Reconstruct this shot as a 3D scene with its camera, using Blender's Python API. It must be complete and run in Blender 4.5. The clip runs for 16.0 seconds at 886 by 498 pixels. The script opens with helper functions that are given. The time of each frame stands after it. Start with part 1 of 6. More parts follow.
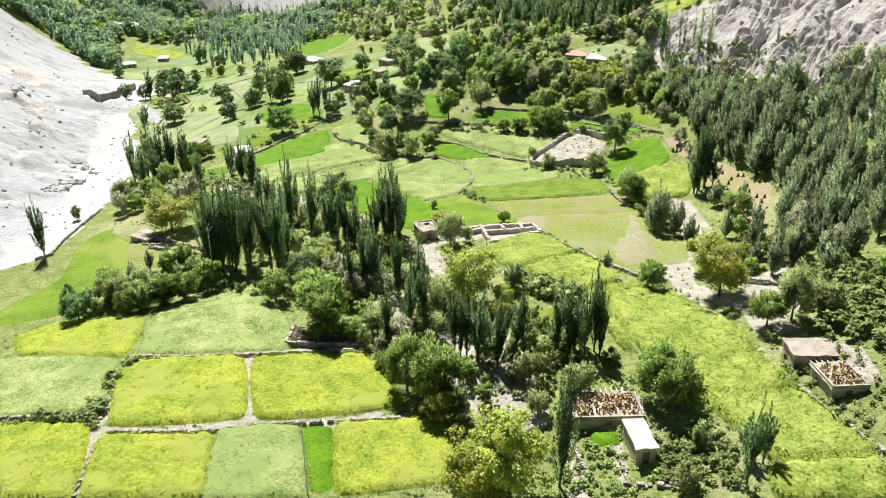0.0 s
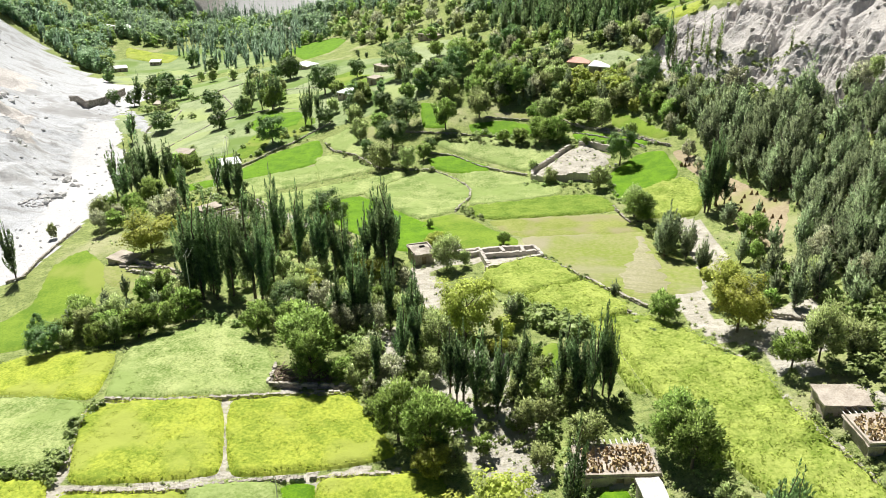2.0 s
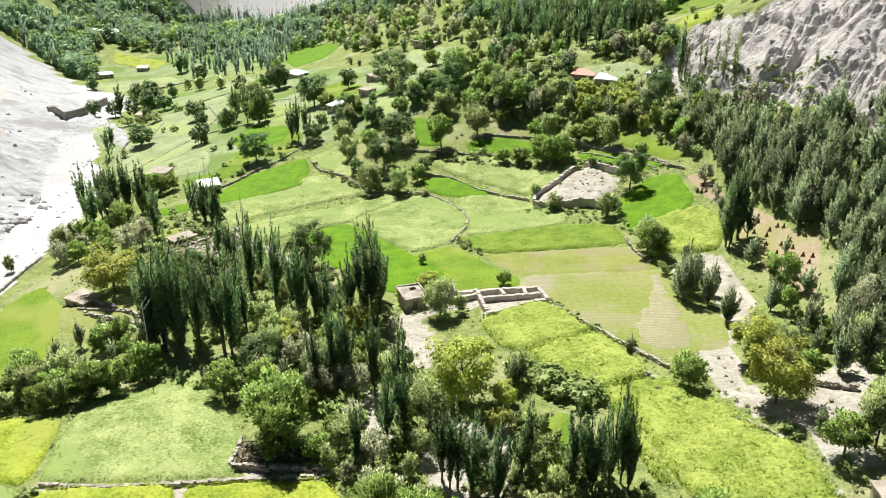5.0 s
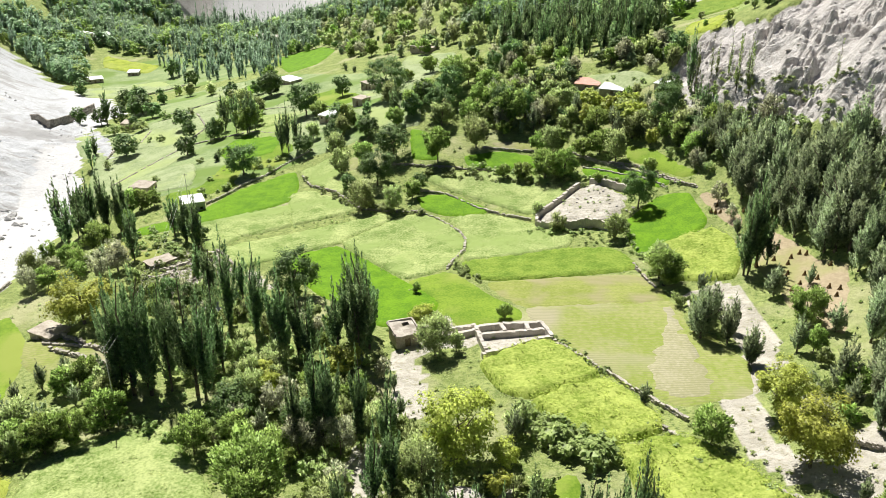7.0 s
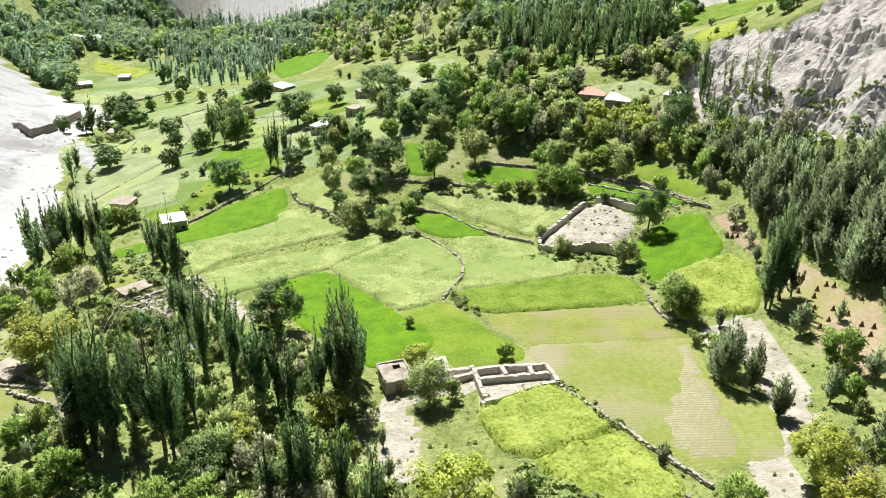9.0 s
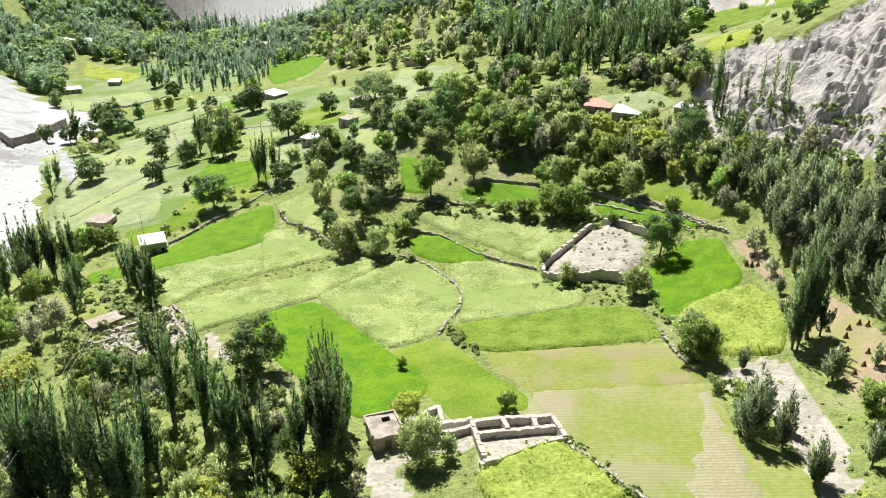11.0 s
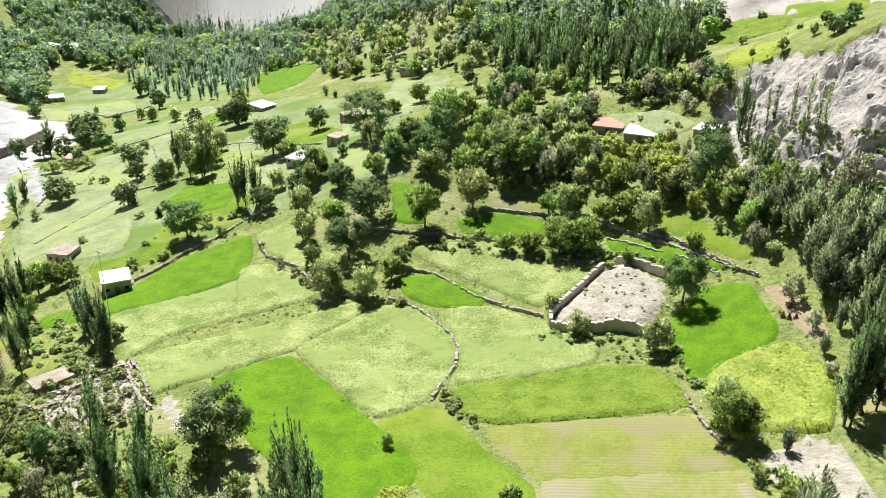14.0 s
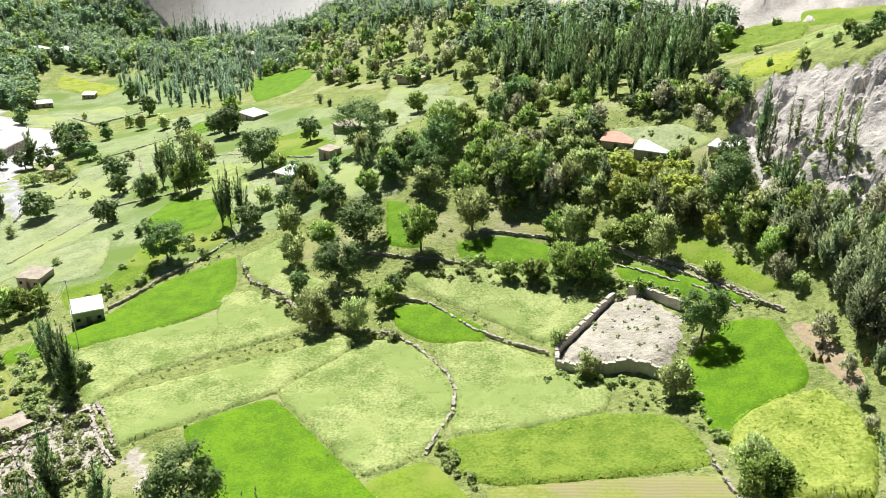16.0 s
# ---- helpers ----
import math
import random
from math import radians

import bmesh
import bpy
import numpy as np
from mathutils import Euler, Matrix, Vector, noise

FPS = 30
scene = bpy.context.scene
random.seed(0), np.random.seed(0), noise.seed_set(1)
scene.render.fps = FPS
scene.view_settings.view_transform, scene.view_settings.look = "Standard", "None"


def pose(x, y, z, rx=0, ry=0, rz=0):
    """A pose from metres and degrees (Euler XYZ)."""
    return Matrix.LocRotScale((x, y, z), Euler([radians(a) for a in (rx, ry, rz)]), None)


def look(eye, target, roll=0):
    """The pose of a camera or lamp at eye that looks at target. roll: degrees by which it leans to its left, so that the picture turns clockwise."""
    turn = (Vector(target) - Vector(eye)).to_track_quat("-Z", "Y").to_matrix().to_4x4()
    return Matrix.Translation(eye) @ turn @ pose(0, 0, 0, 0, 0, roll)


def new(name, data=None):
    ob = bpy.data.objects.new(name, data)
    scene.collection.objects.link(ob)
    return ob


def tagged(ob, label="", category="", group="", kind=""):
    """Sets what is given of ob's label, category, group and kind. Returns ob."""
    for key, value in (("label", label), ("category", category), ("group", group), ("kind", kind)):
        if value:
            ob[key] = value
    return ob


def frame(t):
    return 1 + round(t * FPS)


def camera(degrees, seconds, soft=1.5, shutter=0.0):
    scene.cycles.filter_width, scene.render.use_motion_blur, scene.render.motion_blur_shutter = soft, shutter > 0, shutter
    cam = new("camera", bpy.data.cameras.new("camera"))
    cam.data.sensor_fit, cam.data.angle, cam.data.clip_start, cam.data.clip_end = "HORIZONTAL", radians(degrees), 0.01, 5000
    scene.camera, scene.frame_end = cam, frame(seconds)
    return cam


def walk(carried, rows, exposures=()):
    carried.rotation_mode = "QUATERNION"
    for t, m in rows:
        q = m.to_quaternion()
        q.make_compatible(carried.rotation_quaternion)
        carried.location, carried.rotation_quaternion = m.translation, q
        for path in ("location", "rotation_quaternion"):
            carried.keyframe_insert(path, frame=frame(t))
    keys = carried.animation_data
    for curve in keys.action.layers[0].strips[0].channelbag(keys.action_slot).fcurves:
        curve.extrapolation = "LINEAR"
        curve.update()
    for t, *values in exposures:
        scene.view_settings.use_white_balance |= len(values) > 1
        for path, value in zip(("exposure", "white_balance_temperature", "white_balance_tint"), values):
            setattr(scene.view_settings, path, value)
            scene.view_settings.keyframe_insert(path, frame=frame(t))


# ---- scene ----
from mathutils.geometry import delaunay_2d_cdt

cam = camera(58.0, 16.0, soft=0.5)
ROWS = [
    (0.0, 0.000, 0.000, 65.000, 66.190, 0.153, 3.026),
    (0.5, -0.004, 2.686, 65.073, 66.188, 0.147, 3.006),
    (1.0, -0.006, 5.418, 65.140, 66.187, 0.140, 2.987),
    (1.5, -0.006, 8.194, 65.200, 66.186, 0.133, 2.970),
    (2.0, -0.005, 11.012, 65.254, 66.186, 0.126, 2.953),
    (2.5, -0.003, 13.869, 65.302, 66.187, 0.118, 2.938),
    (3.0, 0.000, 16.763, 65.344, 66.188, 0.109, 2.923),
    (3.5, 0.005, 19.692, 65.380, 66.190, 0.101, 2.910),
    (4.0, 0.010, 22.653, 65.410, 66.192, 0.091, 2.897),
    (6.5, 0.043, 37.864, 65.488, 66.215, 0.038, 2.850),
    (7.0, 0.050, 40.972, 65.489, 66.221, 0.026, 2.844),
    (7.5, 0.057, 44.095, 65.487, 66.228, 0.013, 2.838),
    (8.0, 0.064, 47.233, 65.480, 66.236, -0.000, 2.834),
    (8.5, 0.070, 50.382, 65.470, 66.244, -0.013, 2.831),
    (9.0, 0.075, 53.541, 65.457, 66.253, -0.027, 2.828),
    (11.5, 0.087, 69.394, 65.341, 66.307, -0.104, 2.832),
    (12.0, 0.086, 72.561, 65.310, 66.320, -0.121, 2.835),
    (12.5, 0.083, 75.721, 65.277, 66.333, -0.138, 2.840),
    (13.0, 0.077, 78.872, 65.242, 66.347, -0.156, 2.846),
    (13.5, 0.070, 82.012, 65.205, 66.362, -0.174, 2.853),
    (14.0, 0.061, 85.138, 65.166, 66.377, -0.192, 2.860),
    (14.5, 0.050, 88.249, 65.126, 66.393, -0.212, 2.869),
    (15.0, 0.036, 91.341, 65.085, 66.410, -0.231, 2.879),
    (15.5, 0.019, 94.413, 65.043, 66.427, -0.251, 2.890),
    (16.0, 0.000, 97.461, 65.000, 66.445, -0.272, 2.902),
]
walk(cam, [(t, pose(x, y, z, rx, ry, rz)) for t, x, y, z, rx, ry, rz in ROWS])

# ---- light ----
SUN_HIGH, SUN_TURN = 57.0, 22.0      # degrees above the horizon; degrees to the left of straight ahead
world = bpy.data.worlds.new("sky")
scene.world = world
world.use_nodes = True
wn = world.node_tree.nodes
sky = wn.new("ShaderNodeTexSky")
sky.sky_type = "NISHITA"
sky.sun_disc = False
sky.sun_elevation = radians(SUN_HIGH)
sky.sun_rotation = radians(-SUN_TURN)
sky.altitude, sky.air_density, sky.dust_density = 2600.0, 0.36, 0.2
world.node_tree.links.new(sky.outputs[0], wn["Background"].inputs[0])
wn["Background"].inputs[1].default_value = 0.05
sun = new("sun", bpy.data.lights.new("sun", "SUN"))
sun.data.energy, sun.data.angle, sun.data.color = 5.0, radians(0.6), (1.0, 0.965, 0.895)
sun_from = Vector((-math.sin(radians(SUN_TURN)) * math.cos(radians(SUN_HIGH)), math.cos(radians(SUN_TURN)) * math.cos(radians(SUN_HIGH)), math.sin(radians(SUN_HIGH))))
sun.matrix_world = look(sun_from * 300, (0, 0, 0))
scene.view_settings.exposure = 0.66


# ---- materials ----
def surface(name, low, high, scale=1.0, fine=12.0, rough=0.85, bump=0.3, deep=0.1, through_light=0.0, vary=0.0, third=None, third_scale=0.05, island=0.0):
    """Two colours mixed by coarse and fine noise, with relief. Metres."""
    m = bpy.data.materials.new(name)
    m.use_nodes = True
    n, l = m.node_tree.nodes, m.node_tree.links
    b = n["Principled BSDF"]
    b.inputs["Roughness"].default_value = rough
    b.inputs["Specular IOR Level"].default_value = 0.25
    geo = n.new("ShaderNodeNewGeometry")
    one, two = n.new("ShaderNodeTexNoise"), n.new("ShaderNodeTexNoise")
    for t, s, d in ((one, scale, 4), (two, fine, 3)):
        t.inputs["Scale"].default_value, t.inputs["Detail"].default_value = s, d
        t.inputs["Roughness"].default_value = 0.6
        l.new(geo.outputs["Position"], t.inputs["Vector"])
    add = n.new("ShaderNodeMath")
    add.operation = "ADD"
    l.new(one.outputs["Fac"], add.inputs[0])
    l.new(two.outputs["Fac"], add.inputs[1])
    fac = n.new("ShaderNodeMapRange")
    fac.inputs["From Min"].default_value, fac.inputs["From Max"].default_value = 0.82, 1.18
    l.new(add.outputs[0], fac.inputs["Value"])
    mix = n.new("ShaderNodeMix")
    mix.data_type = "RGBA"
    mix.inputs["A"].default_value, mix.inputs["B"].default_value = (*low, 1), (*high, 1)
    l.new(fac.outputs[0], mix.inputs["Factor"])
    colour = mix.outputs["Result"]
    if third:
        big = n.new("ShaderNodeTexNoise")
        big.inputs["Scale"].default_value, big.inputs["Detail"].default_value = third_scale, 5
        l.new(geo.outputs["Position"], big.inputs["Vector"])
        cut = n.new("ShaderNodeMapRange")
        cut.inputs["From Min"].default_value, cut.inputs["From Max"].default_value = 0.5, 0.62
        l.new(big.outputs["Fac"], cut.inputs["Value"])
        blend = n.new("ShaderNodeMix")
        blend.data_type = "RGBA"
        blend.inputs["B"].default_value = (*third, 1)
        l.new(cut.outputs[0], blend.inputs["Factor"])
        l.new(colour, blend.inputs["A"])
        colour = blend.outputs["Result"]
    if vary or island:
        hsv = n.new("ShaderNodeHueSaturation")
        total = n.new("ShaderNodeMath")
        total.operation = "MULTIPLY_ADD"
        info = n.new("ShaderNodeObjectInfo")
        l.new(info.outputs["Random"], total.inputs[0])
        total.inputs[1].default_value, total.inputs[2].default_value = vary, 1.0 - vary / 2
        last = total.outputs[0]
        if island:
            leaf = n.new("ShaderNodeMath")
            leaf.operation = "MULTIPLY_ADD"
            l.new(geo.outputs["Random Per Island"], leaf.inputs[0])
            leaf.inputs[1].default_value, leaf.inputs[2].default_value = island, 1.0 - island / 2
            both = n.new("ShaderNodeMath")
            both.operation = "MULTIPLY"
            l.new(last, both.inputs[0])
            l.new(leaf.outputs[0], both.inputs[1])
            last = both.outputs[0]
        l.new(last, hsv.inputs["Value"])
        hue = n.new("ShaderNodeMath")
        hue.operation = "MULTIPLY_ADD"
        l.new(info.outputs["Random"], hue.inputs[0])
        hue.inputs[1].default_value, hue.inputs[2].default_value = 0.026 * (vary > 0), 0.505 - 0.013 * (vary > 0)
        l.new(hue.outputs[0], hsv.inputs["Hue"])
        l.new(colour, hsv.inputs["Color"])
        colour = hsv.outputs["Color"]
    l.new(colour, b.inputs["Base Color"])
    if bump:
        bp = n.new("ShaderNodeBump")
        bp.inputs["Strength"].default_value, bp.inputs["Distance"].default_value = bump, deep
        l.new(add.outputs[0], bp.inputs["Height"])
        l.new(bp.outputs[0], b.inputs["Normal"])
    if through_light:
        tr = n.new("ShaderNodeBsdfTranslucent")
        l.new(colour, tr.inputs["Color"])
        sh = n.new("ShaderNodeMixShader")
        sh.inputs[0].default_value = through_light
        l.new(b.outputs[0], sh.inputs[1])
        l.new(tr.outputs[0], sh.inputs[2])
        l.new(sh.outputs[0], n["Material Output"].inputs["Surface"])
    return m


def ground_surface():
    """Grass, with stony bed, rock and bare earth where the land's own marks say so."""
    m = bpy.data.materials.new("valley_ground")
    m.use_nodes = True
    n, l = m.node_tree.nodes, m.node_tree.links
    b = n["Principled BSDF"]
    b.inputs["Roughness"].default_value = 0.95
    b.inputs["Specular IOR Level"].default_value = 0.15
    geo = n.new("ShaderNodeNewGeometry")

    def grain(scale, detail=5, rough=0.6):
        t = n.new("ShaderNodeTexNoise")
        t.inputs["Scale"].default_value, t.inputs["Detail"].default_value, t.inputs["Roughness"].default_value = scale, detail, rough
        l.new(geo.outputs["Position"], t.inputs["Vector"])
        return t.outputs["Fac"]

    def between(value, low, high):
        r = n.new("ShaderNodeMapRange")
        r.inputs["From Min"].default_value, r.inputs["From Max"].default_value = low, high
        l.new(value, r.inputs["Value"])
        return r.outputs[0]

    def mix(fac, a, c):
        x = n.new("ShaderNodeMix")
        x.data_type = "RGBA"
        l.new(fac, x.inputs["Factor"])
        for name, v in (("A", a), ("B", c)):
            if isinstance(v, tuple):
                x.inputs[name].default_value = (*v, 1)
            else:
                l.new(v, x.inputs[name])
        return x.outputs["Result"]

    def plus(a, c, by=1.0):
        x = n.new("ShaderNodeMath")
        x.operation = "MULTIPLY_ADD"
        l.new(c, x.inputs[0])
        x.inputs[1].default_value = by
        l.new(a, x.inputs[2])
        return x.outputs[0]

    big, mid, small, wee = grain(0.05), grain(0.3), grain(1.3), grain(5.0)
    grass = mix(between(mid, 0.38, 0.62), (0.17, 0.225, 0.06), (0.33, 0.385, 0.13))
    grass = mix(between(small, 0.47, 0.62), grass, (0.12, 0.175, 0.045))
    grass = mix(between(wee, 0.48, 0.62), grass, (0.31, 0.345, 0.14))
    grass = mix(between(big, 0.54, 0.66), grass, (0.37, 0.375, 0.20))
    stony = mix(between(small, 0.38, 0.62), (0.49, 0.505, 0.53), (0.385, 0.395, 0.41))
    stony = mix(between(mid, 0.52, 0.62), stony, (0.36, 0.365, 0.37))
    stony = mix(between(wee, 0.45, 0.6), stony, (0.535, 0.55, 0.57))
    stony = mix(between(big, 0.54, 0.62), stony, (0.35, 0.35, 0.35))
    turn = n.new("ShaderNodeMapping")
    turn.inputs["Rotation"].default_value[2], turn.inputs["Scale"].default_value = radians(35), (0.12, 1.0, 0.3)
    l.new(geo.outputs["Position"], turn.inputs["Vector"])
    streak = n.new("ShaderNodeTexNoise")
    streak.inputs["Scale"].default_value, streak.inputs["Detail"].default_value = 0.35, 6
    l.new(turn.outputs[0], streak.inputs["Vector"])
    stony = mix(between(streak.outputs["Fac"], 0.55, 0.68), stony, (0.33, 0.325, 0.32))
    gravel = mix(between(small, 0.38, 0.66), (0.585, 0.585, 0.59), (0.49, 0.49, 0.495))
    gravel = mix(between(wee, 0.5, 0.64), gravel, (0.50, 0.495, 0.49))
    rock = mix(between(mid, 0.44, 0.66), (0.55, 0.52, 0.495), (0.43, 0.40, 0.375))
    rock = mix(between(small, 0.46, 0.64), rock, (0.60, 0.58, 0.56))
    rock = mix(between(wee, 0.53, 0.68), rock, (0.30, 0.28, 0.26))
    earth = mix(between(mid, 0.38, 0.62), (0.40, 0.375, 0.32), (0.54, 0.51, 0.45))
    earth = mix(between(small, 0.5, 0.72), earth, (0.32, 0.30, 0.21))
    colour = grass
    for name, other in (("earth", earth), ("stony", stony), ("gravel", gravel), ("rock", rock)):
        at = n.new("ShaderNodeAttribute")
        at.attribute_name = name
        colour = mix(between(plus(at.outputs["Fac"], small, 0.5), 0.62, 0.86), colour, other)
    l.new(colour, b.inputs["Base Color"])
    bp = n.new("ShaderNodeBump")
    bp.inputs["Strength"].default_value, bp.inputs["Distance"].default_value = 0.9, 0.5
    l.new(plus(small, wee, 0.35), bp.inputs["Height"])
    l.new(bp.outputs[0], b.inputs["Normal"])
    return m


GROUND = ground_surface()
STONE = surface("dry_stone", (0.25, 0.225, 0.19), (0.50, 0.46, 0.41), 1.0, 6.0, 0.95, 0.6, 0.08, vary=0.2, island=0.35)
MUD = surface("pale_mud_plaster", (0.33, 0.285, 0.235), (0.50, 0.45, 0.385), 0.5, 5.0, 0.95, 0.4, 0.05)
PALE_MUD = surface("pale_weathered_mud", (0.43, 0.395, 0.35), (0.60, 0.565, 0.515), 0.5, 5.0, 0.95, 0.4, 0.05)
WORN_MUD = surface("stained_worn_mud", (0.34, 0.305, 0.26), (0.53, 0.49, 0.43), 0.9, 5.0, 0.95, 0.5, 0.06, third=(0.28, 0.25, 0.21), third_scale=0.5)
LIME = surface("whitened_earth_roof", (0.53, 0.515, 0.49), (0.68, 0.665, 0.64), 0.5, 5.0, 0.9, 0.3, 0.03)
WHITE = surface("white_sheet_roof", (0.74, 0.75, 0.76), (0.82, 0.83, 0.84), 0.4, 3.0, 0.5, 0.1, 0.02)
CONCRETE = surface("grey_rendered_wall", (0.30, 0.30, 0.30), (0.42, 0.42, 0.41), 0.6, 5.0, 0.9, 0.3, 0.03)
RED = surface("red_sheet_roof", (0.50, 0.25, 0.19), (0.60, 0.37, 0.30), 0.5, 4.0, 0.6, 0.1, 0.02)
STRAW = surface("dried_straw", (0.27, 0.19, 0.10), (0.56, 0.43, 0.26), 0.8, 6.0, 0.95, 0.8, 0.2, vary=0.5)
BARK = surface("grey_brown_bark", (0.10, 0.08, 0.06), (0.22, 0.18, 0.14), 2.0, 12.0, 0.95, 0.6, 0.05)
TIMBER = surface("weathered_timber", (0.16, 0.12, 0.09), (0.30, 0.24, 0.18), 1.0, 9.0, 0.9, 0.4, 0.03)
PALE_POLE = surface("pale_galvanised_pole", (0.62, 0.62, 0.60), (0.74, 0.74, 0.72), 0.6, 6.0, 0.6, 0.1, 0.01)
DARK = surface("dark_opening", (0.015, 0.013, 0.012), (0.03, 0.026, 0.022), 1.0, 6.0, 0.95, 0.0)
CROPS = {
    "mustard": surface("yellow_green_crop", (0.27, 0.375, 0.035), (0.56, 0.63, 0.085), 0.22, 2.2, 0.8, 0.5, 0.15, 0.35, third=(0.46, 0.53, 0.10), third_scale=0.09),
    "pale": surface("pale_green_crop", (0.23, 0.34, 0.08), (0.56, 0.64, 0.26), 0.20, 2.4, 0.8, 0.5, 0.15, 0.35, third=(0.37, 0.485, 0.15), third_scale=0.08),
    "hay": surface("very_pale_hay_crop", (0.26, 0.335, 0.15), (0.43, 0.49, 0.27), 0.15, 1.6, 0.85, 0.6, 0.2, 0.2, third=(0.40, 0.48, 0.19), third_scale=0.05),
    "corn": surface("tall_pale_green_crop", (0.28, 0.39, 0.055), (0.57, 0.66, 0.16), 0.25, 2.2, 0.8, 0.4, 0.2, 0.4),
    "green": surface("fresh_green_crop", (0.18, 0.31, 0.03), (0.34, 0.46, 0.07), 0.25, 2.4, 0.8, 0.9, 0.25, 0.35),
    "alfalfa": surface("vivid_green_alfalfa", (0.112, 0.262, 0.004), (0.205, 0.400, 0.008), 0.30, 3.0, 0.8, 0.6, 0.12, 0.3),
    "meadow": surface("short_meadow_grass", (0.12, 0.215, 0.015), (0.22, 0.325, 0.032), 0.15, 2.5, 0.9, 0.5, 0.1, 0.1, third=(0.26, 0.32, 0.06), third_scale=0.07),
    "stubble": surface("mown_yellow_green_grass", (0.19, 0.24, 0.04), (0.29, 0.315, 0.095), 0.12, 2.0, 0.95, 0.4, 0.06, third=(0.29, 0.27, 0.14), third_scale=0.11),
    "dry": surface("thin_dry_grass", (0.205, 0.265, 0.045), (0.30, 0.315, 0.12), 0.07, 1.3, 0.95, 0.4, 0.06, third=(0.33, 0.31, 0.20), third_scale=0.05),
    "ploughed": surface("ploughed_tan_soil", (0.285, 0.28, 0.15), (0.39, 0.365, 0.25), 0.12, 2.0, 0.95, 0.4, 0.08, third=(0.34, 0.32, 0.22), third_scale=0.07),
    "pasture": surface("pale_mown_pasture", (0.165, 0.235, 0.09), (0.285, 0.345, 0.16), 0.10, 1.2, 0.9, 0.4, 0.08, third=(0.15, 0.23, 0.05), third_scale=0.045),
    "stook": surface("bare_reaped_soil", (0.29, 0.235, 0.15), (0.40, 0.33, 0.22), 0.20, 2.0, 0.95, 0.4, 0.08, third=(0.29, 0.29, 0.12), third_scale=0.08),
}
CROP_WORDS = {
    "mustard": ("yellow-green flowering crop field with stone banks round it", 0.55), "pale": ("pale green ripening crop field between low earth banks", 0.5),
    "hay": ("very pale green ripe field among distant trees", 0.3),
    "corn": ("tall yellow-green crop field beside a path", 1.1), "green": ("fresh green crop strip between banks", 0.5),
    "alfalfa": ("vivid green alfalfa field, freshly grown and dense", 0.3), "meadow": ("short green meadow with yellowing patches", 0.18),
    "stubble": ("mown yellow-green field with thin grass", 0.12), "dry": ("thin dry field with bare earthy patches", 0.1),
    "pasture": ("pale mown pasture between the far fields", 0.05),
    "ploughed": ("tan ploughed field part with curved furrows", 0.22),
    "stook": ("bare brown reaped field with small straw stooks", 0.1),
}
def furrowed(m, apart, dark, much=0.6):
    """Adds curved plough lines to a soil."""
    n, l = m.node_tree.nodes, m.node_tree.links
    b = n["Principled BSDF"]
    was = b.inputs["Base Color"].links[0].from_socket
    geo, wave, mix, cut = n.new("ShaderNodeNewGeometry"), n.new("ShaderNodeTexWave"), n.new("ShaderNodeMix"), n.new("ShaderNodeMapRange")
    wave.bands_direction = "Y"
    wave.inputs["Scale"].default_value = 0.314 / apart
    wave.inputs["Distortion"].default_value, wave.inputs["Detail"].default_value, wave.inputs["Detail Scale"].default_value = 6.0, 3.0, 0.25
    l.new(geo.outputs["Position"], wave.inputs["Vector"])
    cut.inputs["From Min"].default_value, cut.inputs["From Max"].default_value, cut.inputs["To Max"].default_value = 0.35, 0.8, much
    l.new(wave.outputs["Fac"], cut.inputs["Value"])
    mix.data_type = "RGBA"
    mix.inputs["B"].default_value = (*dark, 1)
    l.new(cut.outputs[0], mix.inputs["Factor"])
    l.new(was, mix.inputs["A"])
    l.new(mix.outputs["Result"], b.inputs["Base Color"])


furrowed(CROPS["ploughed"], 0.62, (0.19, 0.185, 0.10), 0.42)
furrowed(CROPS["dry"], 0.62, (0.19, 0.19, 0.085), 0.36)
furrowed(CROPS["stubble"], 0.62, (0.19, 0.20, 0.07), 0.36)


def flecked(m, much):
    """The same look for loose tufts, each a little lighter or darker."""
    m = m.copy()
    n, l = m.node_tree.nodes, m.node_tree.links
    b = n["Principled BSDF"]
    was = b.inputs["Base Color"].links[0].from_socket
    geo, scale, hsv = n.new("ShaderNodeNewGeometry"), n.new("ShaderNodeMath"), n.new("ShaderNodeHueSaturation")
    scale.operation = "MULTIPLY_ADD"
    scale.inputs[1].default_value, scale.inputs[2].default_value = much, 1.0 - much / 2
    l.new(geo.outputs["Random Per Island"], scale.inputs[0])
    l.new(scale.outputs[0], hsv.inputs["Value"])
    ends = [link.to_socket for link in was.links]
    l.new(was, hsv.inputs["Color"])
    for end in ends:
        l.new(hsv.outputs["Color"], end)
    return m


TUFTS = {crop: flecked(CROPS[crop], 0.3 if crop == "alfalfa" else 0.42) for crop in ("mustard", "pale", "corn", "green", "alfalfa", "hay")}


def leaves(name, low, high):
    m = surface(name, low, high, 0.4, 3.0, 0.5, 0.0, through_light=0.36, vary=0.5, island=0.6)
    m.node_tree.nodes["Principled BSDF"].inputs["Specular IOR Level"].default_value = 0.22
    return m


